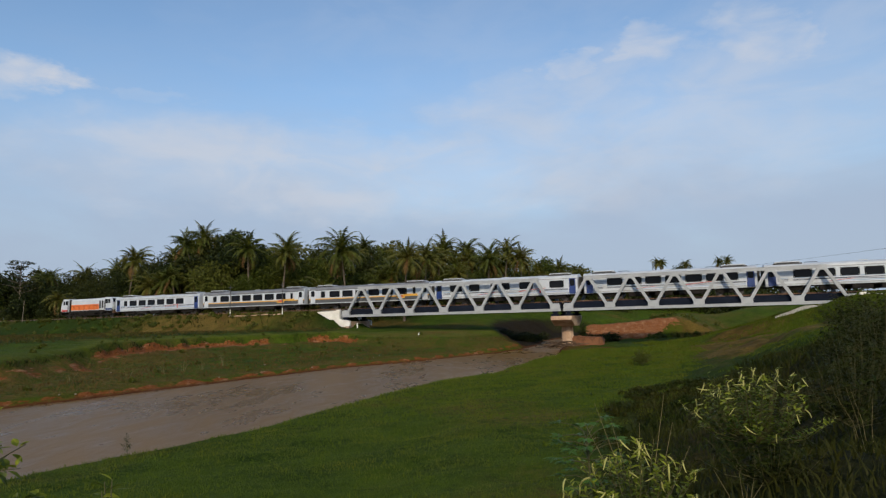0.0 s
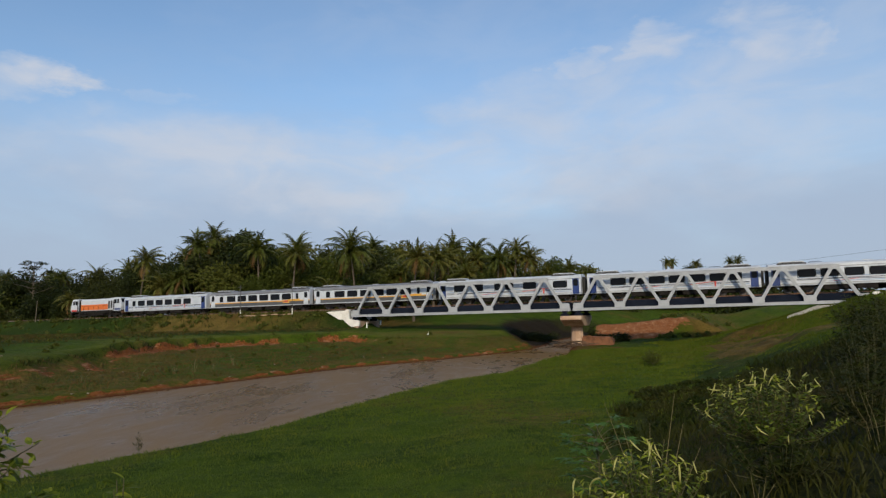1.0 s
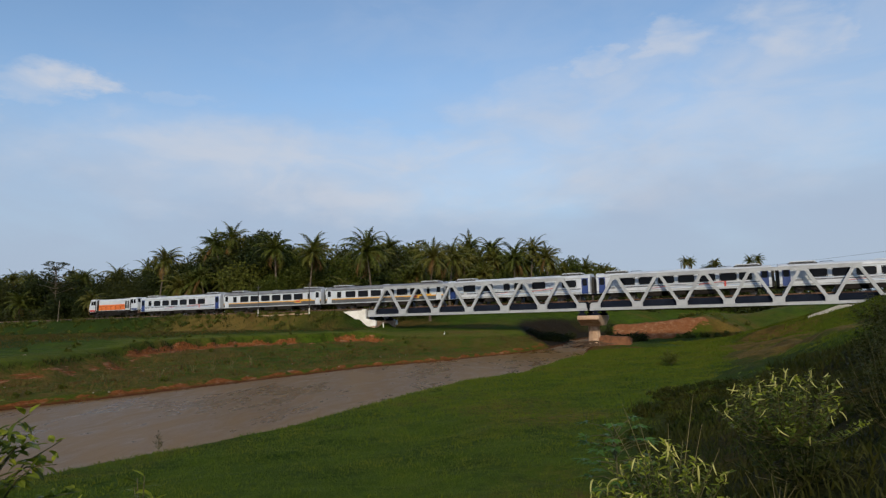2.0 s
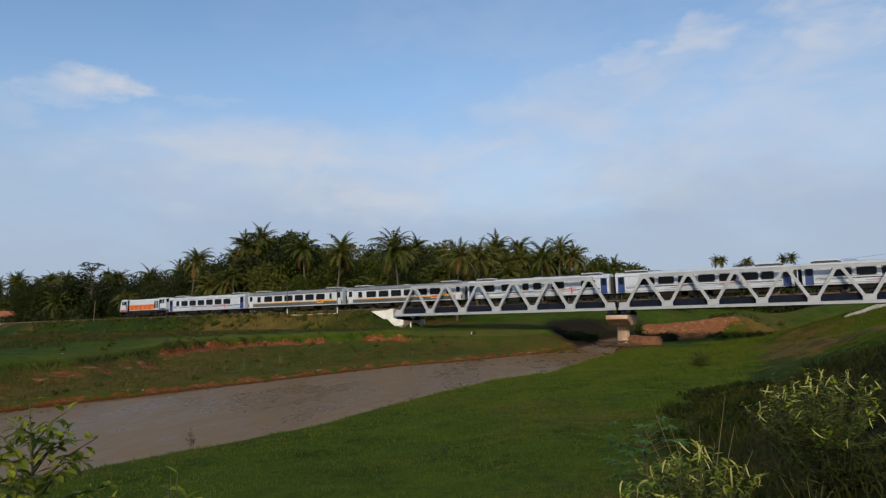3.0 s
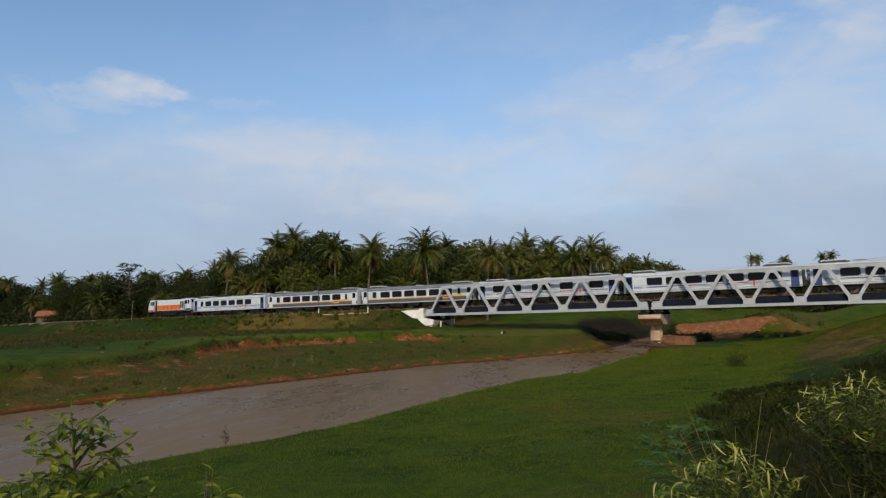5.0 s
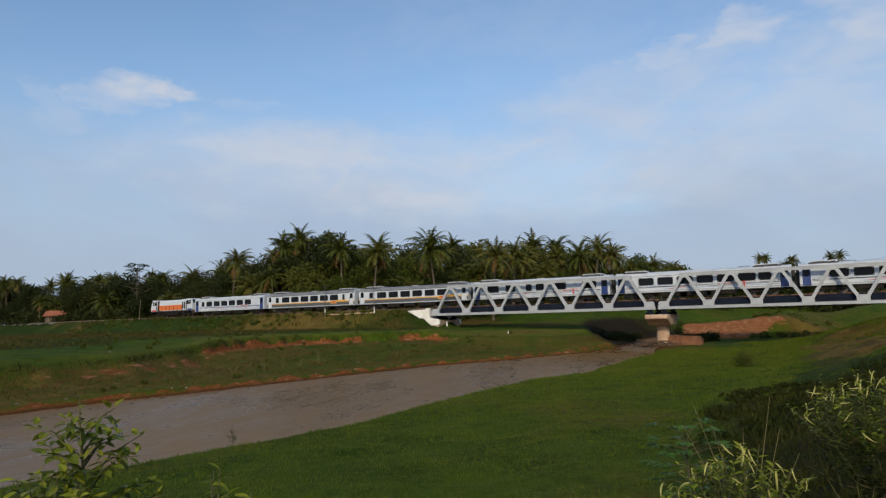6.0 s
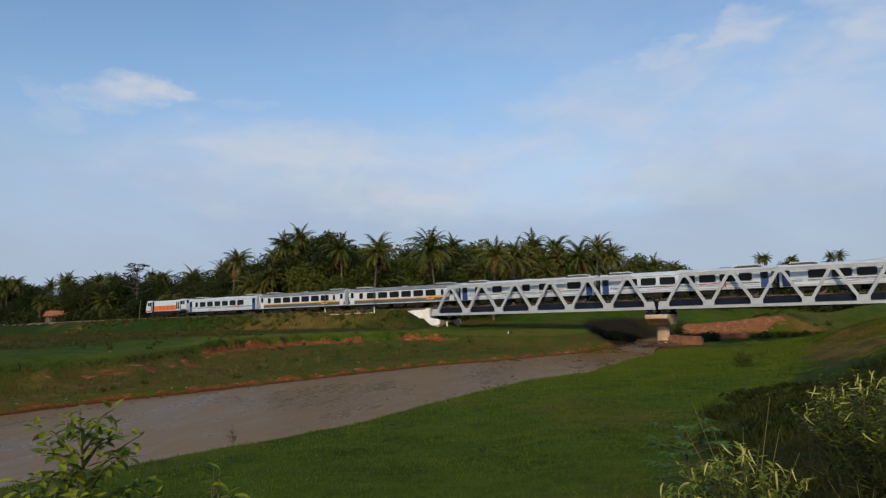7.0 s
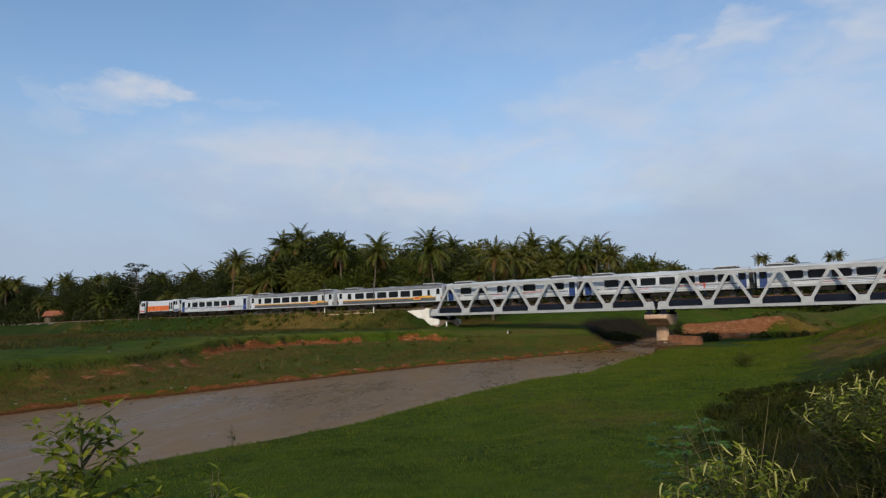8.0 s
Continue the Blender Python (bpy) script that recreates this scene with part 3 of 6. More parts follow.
def truss_span(s0, label):
    """One pony truss span of six panels; x along the line from its first bearing."""
    L = 6 * PANEL
    root = thing("truss_bridge", label, "bridge", line_pose(s0), "spans of the railway bridge")
    node_low, node_top = CHORD_LOW + 0.62, CHORD_TOP - 0.22
    gus = prism(bmesh.new(), [(-0.62, -0.30), (0.62, -0.30), (0.62, 0.12), (0.46, 0.36), (-0.46, 0.36), (-0.62, 0.12)], -0.19, 0.19)
    gus = mesh_of(gus, "gusset", M_STEEL)
    gus_top = mesh_of(prism(bmesh.new(), [(-0.52, 0.18), (0.52, 0.18), (0.52, -0.05), (0.34, -0.30), (-0.34, -0.30), (-0.52, -0.05)], -0.18, 0.18), "gusset", M_STEEL)
    for y in (-TRUSS_HALF, TRUSS_HALF):
        bm = boxes((-0.7, L + 0.7, y - 0.21, y + 0.21, CHORD_LOW, CHORD_LOW + 0.06), (-0.7, L + 0.7, y - 0.21, y + 0.21, CHORD_LOW + 0.28, CHORD_LOW + 0.34),
                   (-0.7, L + 0.7, y - 0.17, y - 0.12, CHORD_LOW + 0.06, CHORD_LOW + 0.28), (-0.7, L + 0.7, y + 0.12, y + 0.17, CHORD_LOW + 0.06, CHORD_LOW + 0.28))
        part("bottom_chord", bm, M_STEEL, root)
        bm = boxes((PANEL / 2 - 0.5, L - PANEL / 2 + 0.5, y - 0.20, y + 0.20, CHORD_TOP - 0.02, CHORD_TOP + 0.05), (PANEL / 2 - 0.4, L - PANEL / 2 + 0.4, y - 0.16, y - 0.11, CHORD_TOP - 0.34, CHORD_TOP - 0.02),
                   (PANEL / 2 - 0.4, L - PANEL / 2 + 0.4, y + 0.11, y + 0.16, CHORD_TOP - 0.34, CHORD_TOP - 0.02))
        part("top_chord", bm, M_STEEL, root)
        for k in range(7):
            part("gusset", gus, M_STEEL, root, at=pose(k * PANEL, y, node_low + 0.02))
        for k in range(6):
            xm = (k + 0.5) * PANEL
            part("gusset", gus_top, M_STEEL, root, at=pose(xm, y, node_top))
            for x0, sgn in ((k * PANEL, 1), ((k + 1) * PANEL, -1)):
                bm = bmesh.new()
                p, q = Vector((x0 + sgn * 0.42, y, node_low + 0.15)), Vector((xm - sgn * 0.24, y, node_top - 0.05))
                for o in (-0.14, 0.14):
                    bar(bm, p + Vector((0, o, 0)), q + Vector((0, o, 0)), 0.35, 0.05, (0, 1, 0.001))
                bar(bm, p, q, 0.08, 0.26, (0, 1, 0.001))
                part("diagonal", bm, M_STEEL, root)
    for k in range(7):
        x = k * PANEL
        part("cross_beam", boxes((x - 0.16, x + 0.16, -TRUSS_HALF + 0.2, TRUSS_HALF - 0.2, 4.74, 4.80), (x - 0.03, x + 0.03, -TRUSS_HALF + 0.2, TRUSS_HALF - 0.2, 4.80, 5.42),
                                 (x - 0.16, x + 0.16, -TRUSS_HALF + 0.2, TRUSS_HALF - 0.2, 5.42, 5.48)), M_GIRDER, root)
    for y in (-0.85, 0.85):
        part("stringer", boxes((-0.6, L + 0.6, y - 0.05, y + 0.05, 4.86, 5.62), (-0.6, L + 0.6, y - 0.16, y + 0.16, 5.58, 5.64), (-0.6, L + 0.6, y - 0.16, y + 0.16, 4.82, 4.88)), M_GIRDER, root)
    # walkway plates along both sides of the sleepers
    for y in (-1.72, 1.72):
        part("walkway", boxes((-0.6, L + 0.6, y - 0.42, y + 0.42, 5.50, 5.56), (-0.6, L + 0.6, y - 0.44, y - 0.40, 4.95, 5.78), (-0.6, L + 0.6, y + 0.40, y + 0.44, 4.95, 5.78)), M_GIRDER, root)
    for x in (0.0, L):
        for y in (-TRUSS_HALF, TRUSS_HALF):
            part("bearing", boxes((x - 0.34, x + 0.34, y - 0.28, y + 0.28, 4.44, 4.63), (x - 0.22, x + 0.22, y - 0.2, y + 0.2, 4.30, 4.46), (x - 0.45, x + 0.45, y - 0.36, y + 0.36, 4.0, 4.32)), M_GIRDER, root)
    return root


SPAN_1, SPAN_2 = -49.75, -17.0
truss_span(SPAN_1, "light grey painted steel pony truss bridge span from abutment to pier")
truss_span(SPAN_2, "light grey painted steel pony truss bridge span beyond the pier")

pier = thing("bridge_pier", "hammerhead concrete bridge pier with tapered shaft, stained pinkish brown", "bridge pier", line_pose(-17.85))
bm = prism(bmesh.new(), [(-3.5, 3.50), (-3.5, 4.0), (3.5, 4.0), (3.5, 3.50), (1.5, 2.7), (-1.5, 2.7)], -1.35, 1.35, "x")
bmesh.ops.bevel(bm, geom=bm.edges[:], offset=0.06, segments=1, affect="EDGES")
part("pier_cap", bm, M_CONC, pier)
bm = bmesh.new()
tube(bm, [(0, 0, -0.6), (0, 0, 0.6), (0, 0, 2.72)], [0.86, 0.82, 0.74], 8)
part("shaft", bm, M_CONC, pier)
bm = bmesh.new()
tube(bm, [(0, 0, -0.8), (0, 0, 0.02), (0, 0, 0.22)], [1.5, 1.45, 1.1], 10)
part("footing", bm, M_CONC, pier)


def abutment(s, sgn, label):
    """Backwall, seat and a raked wing; sgn 1: land lies toward -x."""
    root = thing("bridge_abutment", label, "bridge abutment", line_pose(s), "abutments of the railway bridge")
    f = lambda pts: [(x * sgn, z) for x, z in pts]
    part("seat", prism(bmesh.new(), f([(-0.9, 2.0), (0.72, 2.0), (0.72, 4.0), (-0.9, 4.0)]), -3.2, 3.2), M_CONC, root, "bare concrete bearing seat")
    part("backwall", prism(bmesh.new(), f([(-1.35, 2.0), (-0.9, 2.0), (-0.9, 5.5), (-1.35, 5.5)]), -3.3, 3.3), M_WHITEWASH, root)
    for y in (-3.35, 2.95):
        bm = prism(bmesh.new(), f([(-4.6, 5.48), (-0.72, 5.62), (-0.70, 4.35), (0.95, 4.05), (1.0, 3.35), (-0.3, 3.2)]), y, y + 0.4)
        part("wing_wall", bm, M_WHITEWASH, root)
    part("coping", boxes(*[(min(-1.3 * sgn, -0.66 * sgn), max(-1.3 * sgn, -0.66 * sgn), y, y + 0.52, 5.40, 5.76) for y in (-3.42, 2.9)], bevel=0.04), M_WHITEWASH, root)
    return root


abutment(-49.75, 1, "whitewashed concrete bridge abutment with raked wing walls")
abutment(14.05, -1, "whitewashed concrete bridge abutment among grass and weeds")

# ---- track ----
track = thing("railway_track", "single railway track with rusty rails on dark sleepers", "railway track", kind="structure")


def swept(bm, s0, s1, step, outline):
    """Outline in across, height, drawn out along the line."""
    k = round((s1 - s0) / step)
    rings = []
    for i in range(k + 1):
        m = line_pose(s0 + (s1 - s0) * i / k)
        rings.append([bm.verts.new(m @ Vector((0, y, z))) for y, z in outline])
    for a, b in zip(rings, rings[1:]):
        for j in range(len(outline)):
            bm.faces.new((a[j], b[j], b[(j + 1) % len(outline)], a[(j + 1) % len(outline)]))
    bm.faces.new(rings[0])
    bm.faces.new(rings[-1][::-1])
    bmesh.ops.recalc_face_normals(bm, faces=bm.faces)
    return bm


for y in (-0.555, 0.555):
    part("rail", swept(bmesh.new(), -210, 60, 3.0, [(y - 0.06, RAIL - 0.14), (y - 0.06, RAIL - 0.12), (y - 0.012, RAIL - 0.09), (y - 0.03, RAIL - 0.03), (y - 0.03, RAIL), (y + 0.03, RAIL),
                                                    (y + 0.03, RAIL - 0.03), (y + 0.012, RAIL - 0.09), (y + 0.06, RAIL - 0.12), (y + 0.06, RAIL - 0.14)]), M_RUST, track)
sleeper = mesh_of(boxes((-0.11, 0.11, -1.0, 1.0, RAIL - 0.32, RAIL - 0.14), bevel=0.015), "sleeper", M_SLEEPER)
for i in range(230):
    part("sleeper", sleeper, M_SLEEPER, track, at=line_pose(-135 + i * 0.66))
bed = swept(bmesh.new(), -210, -51.1, 3.0, [(-2.1, RAIL - 0.55), (-1.35, RAIL - 0.16), (1.35, RAIL - 0.16), (2.1, RAIL - 0.55)])
tagged(part("ballast_bed", bed, M_BALLAST, None), "grey brown stone ballast under the track", "ballast", kind="structure")
bed = swept(bmesh.new(), 15.4, 60, 3.0, [(-2.1, RAIL - 0.55), (-1.35, RAIL - 0.16), (1.35, RAIL - 0.16), (2.1, RAIL - 0.55)])
tagged(part("ballast_bed", bed, M_BALLAST, None), "grey brown stone ballast beside the abutment", "ballast", kind="structure")

# ---- train ----
GAP, COACH = 20.92, 20.92
JOINT = -78.29                    # coupling between the first two coaches at the start
HALF = 1.48
WHEELS = []                       # wheelsets with their place in the bogie


def wheelset_mesh(r):
    bm = bmesh.new()
    for y0 in (-0.60, 0.47):
        bmesh.ops.create_cone(bm, cap_ends=True, segments=20, radius1=r, radius2=r, depth=0.13, matrix=pose(0, y0 + 0.065, 0, 90))
        bmesh.ops.create_cone(bm, cap_ends=True, segments=20, radius1=r + 0.03, radius2=r + 0.03, depth=0.03, matrix=pose(0, y0 + (0.12 if y0 < 0 else 0.01), 0, 90))
        for k in range(3):
            box(bm, -r * 0.72, r * 0.72, y0 - 0.015 if y0 < 0 else y0 + 0.12, y0 + 0.01 if y0 < 0 else y0 + 0.145, -0.04, 0.04)
            for v in bm.verts[-8:]:
                v.co = pose(0, 0, 0, 0, 60 * k) @ v.co
    bmesh.ops.create_cone(bm, cap_ends=True, segments=10, radius1=0.08, radius2=0.08, depth=1.9, matrix=pose(0, 0, 0, 90))
    return mesh_of(bm, "wheelset", M_WHEEL)


WHEEL_R = 0.43
WHEELSET = wheelset_mesh(WHEEL_R)


def frame_mesh(axles):
    a = max(axles)
    bm = bmesh.new()
    for y in (-0.98, 0.98):
        prism(bm, [(-a - 0.45, 0.50), (-a - 0.3, 0.40), (-0.5, 0.34), (0.5, 0.34), (a + 0.3, 0.40), (a + 0.45, 0.50), (a + 0.45, 0.66), (0.7, 0.72), (-0.7, 0.72), (-a - 0.45, 0.66)], y - 0.07, y + 0.07)
        for x in axles:
            box(bm, x - 0.17, x + 0.17, y - 0.14, y + 0.14, 0.30, 0.60, 0.03)
            for o in (-0.3, 0.3):
                bmesh.ops.create_cone(bm, cap_ends=True, segments=10, radius1=0.09, radius2=0.09, depth=0.26, matrix=pose(x + o, y, 0.72))
    box(bm, -0.22, 0.22, -1.0, 1.0, 0.42, 0.80)
    for o in (-0.55, 0.55):
        box(bm, o - 0.05, o + 0.05, -0.98, 0.98, 0.46, 0.62)
    return mesh_of(bm, "bogie", M_UNDER)


FRAME_2, FRAME_3 = frame_mesh((-1.1, 1.1)), frame_mesh((-1.65, 0.0, 1.65))


def bogie(root, x, axles, me):
    b = part("bogie", me, M_UNDER, root, "grimy dark steel bogie frame", at=pose(x, 0, 0))
    for a in axles:
        w = part("wheelset", WHEELSET, M_WHEEL, b, "worn steel wheels on one axle", at=pose(a, 0, WHEEL_R))
        WHEELS.append((w, a))


def section(half, z0, z1, crown, flat=0.0):
    """Outline in across, height of a rounded coach roof."""
    out = [(-half, z0), (-half, z1)]
    for k in range(1, 10):
        a = math.pi * k / 10
        out.append((-half * math.cos(a), z1 + crown * math.sin(a) ** 0.8))
    return out + [(half, z1), (half, z0)]


def shared(cache, key, make):
    if key not in cache:
        cache[key] = make()
    return cache[key]


CACHE = {}


def pane(w, h):
    def make():
        bm = box(bmesh.new(), -w / 2, w / 2, -0.02, 0.012, -h / 2, h / 2)
        bmesh.ops.bevel(bm, geom=[e for e in bm.edges if abs(e.verts[0].co.y - e.verts[1].co.y) > 0.01], offset=0.08, segments=2, affect="EDGES")
        return mesh_of(bm, "window_pane", M_GLASS)
    return shared(CACHE, ("pane", w, h), make)


def surround(w, h):
    def make():
        t, bm = 0.05, bmesh.new()
        for d in ((-w / 2 - t, w / 2 + t, -0.02, 0.02, h / 2, h / 2 + t), (-w / 2 - t, w / 2 + t, -0.02, 0.02, -h / 2 - t, -h / 2), (-w / 2 - t, -w / 2, -0.02, 0.02, -h / 2, h / 2), (w / 2, w / 2 + t, -0.02, 0.02, -h / 2, h / 2)):
            box(bm, *d)
        return mesh_of(bm, "window_frame", M_RUBBER)
    return shared(CACHE, ("surround", w, h), make)


def window(root, x, z, w, h):
    for y, turn in ((-HALF, 0), (HALF, 180)):
        f = part("window", surround(w, h), M_RUBBER, root, at=pose(x, y, z, 0, 0, turn))
        part("pane", pane(w, h), M_GLASS, f, "dark tinted glass pane")


def stripe(root, name, x0, x1, z0, z1, material, slant=0.0, proud=0.006):
    """A painted band on both sides, its right end shifted up by slant."""
    outline = [(x0, z0), (x1, z0 + slant), (x1, z1 + slant), (x0, z1)]
    part(name, prism(bmesh.new(), outline, -HALF - proud, -HALF + 0.02), material, root)
    part(name, prism(bmesh.new(), outline, HALF - 0.02, HALF + proud), material, root)


def coach(centre, label, style, windows):
    """A bogie passenger coach; local x along the line, z from the rail."""
    root = thing("passenger_coach", label, "train coach", line_pose(centre, RAIL), "coaches of the train")
    L = 10.05
    two_tone = style == "amber"
    low = 0.82
    bm = bmesh.new()
    prism(bm, [(-HALF + 0.05, low), (-HALF, low + 0.14), (-HALF, 2.92), (HALF, 2.92), (HALF, low + 0.14), (HALF - 0.05, low)], -L, L, "x")
    part("body", bm, M_WHITE, root, "glossy white painted side walls")
    part("roof", prism(bmesh.new(), section(HALF + 0.005, 2.86, 2.93, 0.52), -L + 0.02, L - 0.02, "x"), M_ROOFGREY if two_tone else M_WHITE2, root, "dark grey rounded roof" if two_tone else "pale silver rounded roof")
    for x, wd in windows:
        window(root, x, 2.20, wd, 0.84)
    # end doors, vestibule windows, gangways and buffers
    for e in (-1, 1):
        for y, turn in ((-HALF, 0), (HALF, 180)):
            d = part("door", boxes((-0.42, 0.42, -0.03, 0.012, -1.05, 0.95), bevel=0.01), M_WHITE if two_tone else M_BLUE, root, "white end door" if two_tone else "bright blue end door", at=pose(e * 9.35, y, 1.92, 0, 0, turn))
            part("pane", pane(0.6, 0.88), M_GLASS, d, "dark glass door pane", at=pose(0, -0.014, 0.42))
            part("handle", boxes((-0.36, -0.33, -0.05, -0.01, -0.4, 0.2)), M_WHEEL, d)
        part("gangway", boxes(*[(e * L + e * i * 0.1 - 0.04, e * L + e * i * 0.1 + 0.04, -0.62 + 0.03 * (i % 2), 0.62 - 0.03 * (i % 2), 0.95, 3.05 - 0.03 * (i % 2)) for i in range(4)]), M_RUBBER, root, "black folding gangway bellows")
        part("end_arch", prism(bmesh.new(), section(HALF + 0.012, 2.2 if two_tone else 2.7, 2.93, 0.545), e * L - 0.05, e * L + 0.03, "x"), M_WHITE, root, "white roof arch at the coach end")
        part("coupler", boxes((min(e * 9.6, e * 10.42), max(e * 9.6, e * 10.42), -0.14, 0.14, 0.62, 0.88)), M_UNDER, root)
    part("underframe", boxes((-L + 0.1, L - 0.1, -1.3, 1.3, 0.72, 0.86)), M_UNDER, root)
    for x0, x1, y0, y1 in ((-4.6, -2.2, -1.36, -0.5), (-1.4, 0.6, -1.34, -0.4), (1.4, 4.2, -1.36, -0.55), (-4.2, -1.0, 0.5, 1.34), (0.6, 3.8, 0.5, 1.36)):
        part("equipment_box", boxes((x0, x1, y0, y1, 0.28, 0.76), bevel=0.04), M_UNDER, root)
    # roof units near both ends
    for e in (-1, 1):
        ac = part("air_conditioner", boxes((e * 7.6 - 1.35, e * 7.6 + 1.35, -0.95, 0.95, 3.42, 3.66), bevel=0.08), M_WHITE2, root, "pale grey roof air conditioning unit")
        part("plinth", boxes((e * 7.6 - 1.5, e * 7.6 + 1.5, -1.08, 1.08, 3.14, 3.46), bevel=0.03), M_VENT, ac, "dark mounting frame")
        part("grille", boxes(*[(e * 7.6 - 1.15, e * 7.6 + 1.15, y - 0.03, y + 0.03, 3.50, 3.56) for y in (-0.94, 0.94)]), M_RUBBER, ac, "black side grille")
        part("pipe", tube(bmesh.new(), [(e * 5.9, -0.5, 3.34), (e * 5.7, -0.5, 3.52), (e * 4.6, -0.5, 3.52), (e * 4.4, -0.5, 3.34)], [0.035] * 4, 5), M_VENT, root)
    part("vent", boxes((-0.5, 0.5, -0.25, 0.25, 3.36, 3.52), bevel=0.04), M_WHITE2, root)
    bogie(root, -7.0, (-1.1, 1.1), FRAME_2)
    bogie(root, 7.0, (-1.1, 1.1), FRAME_2)
    if two_tone:
        stripe(root, "skirt_band", -L + 0.01, L - 0.01, low + 0.14, 1.46, M_SKIRT)
        stripe(root, "amber_band", -L + 0.01, L - 0.01, 1.46, 1.60, M_YELLOW, 0.0, 0.009)
        stripe(root, "rail_band", -L + 0.01, L - 0.01, 2.80, 2.90, M_SKIRT)
        # flowing crest toward the rear
        for x0, x1, z0, z1, sl in ((4.0, 6.6, 1.40, 1.56, 0.16), (4.9, 6.2, 1.22, 1.42, 0.0), (6.0, 8.2, 1.58, 1.76, 0.02)):
            stripe(root, "crest", x0, x1, z0, z1, M_YELLOW, sl, 0.013)
        stripe(root, "crest_centre", 5.2, 5.9, 1.34, 1.58, M_RED, 0.0, 0.017)
    else:
        stripe(root, "navy_band", -8.8, 8.8, 1.50, 1.57, M_NAVY)
        for x0, x1, z, sl in ((-8.8, -3.5, 1.36, 0.10), (-3.5, 1.5, 1.46, -0.14), (1.5, 8.8, 1.32, 0.12)):
            stripe(root, "wave_line", x0, x1, z, z + 0.055, M_NAVY, sl, 0.008)
        # grey line painted for the shadow under the roof edge
        stripe(root, "eaves_shade_line", -L + 0.01, L - 0.01, 2.84, 2.89, M_ROOFGREY, 0.0, 0.02)
        stripe(root, "pale_band", -8.8, 2.0, 1.68, 1.73, M_SKYBLUE, 0.04)
        stripe(root, "pale_band", -4.0, 8.8, 1.18, 1.23, M_SKYBLUE, 0.06)
        stripe(root, "sill_line", -L + 0.01, L - 0.01, 0.99, 1.04, M_ROOFGREY)
        for x0, x1, z0, z1, sl in ((2.2, 5.2, 1.40, 1.47, 0.30), (4.8, 5.8, 1.70, 1.77, 0.02), (5.0, 5.2, 1.1, 1.7, 0.0), (-3.6, -1.2, 1.18, 1.23, 0.22)):
            stripe(root, "red_flourish", x0, x1, z0, z1, M_RED, sl, 0.011)
        stripe(root, "round_badge", -7.7, -7.2, 1.35, 1.75, M_WHITE2, 0.0, 0.012)
    return root


def wide(a, n, pitch, w):
    return [(round(a + i * pitch, 2), w) for i in range(n)]


CENTRES = [JOINT - 10.46 + GAP * k for k in range(6)]
COACHES = [
    coach(CENTRES[0], "white coach with blue end doors, next behind the engine", "wave", [(-7.5, 0.7)] + wide(-5.6, 6, 2.25, 1.65)),
    coach(CENTRES[1], "white and dark grey coach with an amber waist stripe", "amber", [(-7.55, 0.65)] + wide(-5.5, 6, 2.23, 1.68) + [(7.7, 0.35)]),
    coach(CENTRES[2], "white and dark grey coach with an amber waist stripe", "amber", [(-7.55, 0.65)] + wide(-5.5, 6, 2.23, 1.68) + [(7.7, 0.35)]),
    coach(CENTRES[3], "white dining coach with uneven windows and blue end doors", "wave", [(-6.8, 1.7), (-4.1, 1.4), (-1.3, 0.8), (0.35, 1.1), (3.2, 1.75), (7.3, 1.8)]),
    coach(CENTRES[4], "white coach with thin blue and red wave stripes", "wave", wide(-6.2, 6, 2.33, 1.8) + [(7.35, 1.3)]),
    coach(CENTRES[5], "white coach with thin blue and red wave stripes", "wave", wide(-6.2, 6, 2.33, 1.8) + [(7.35, 1.3)]),
]
ENGINE_S = JOINT - COACH - 7.92


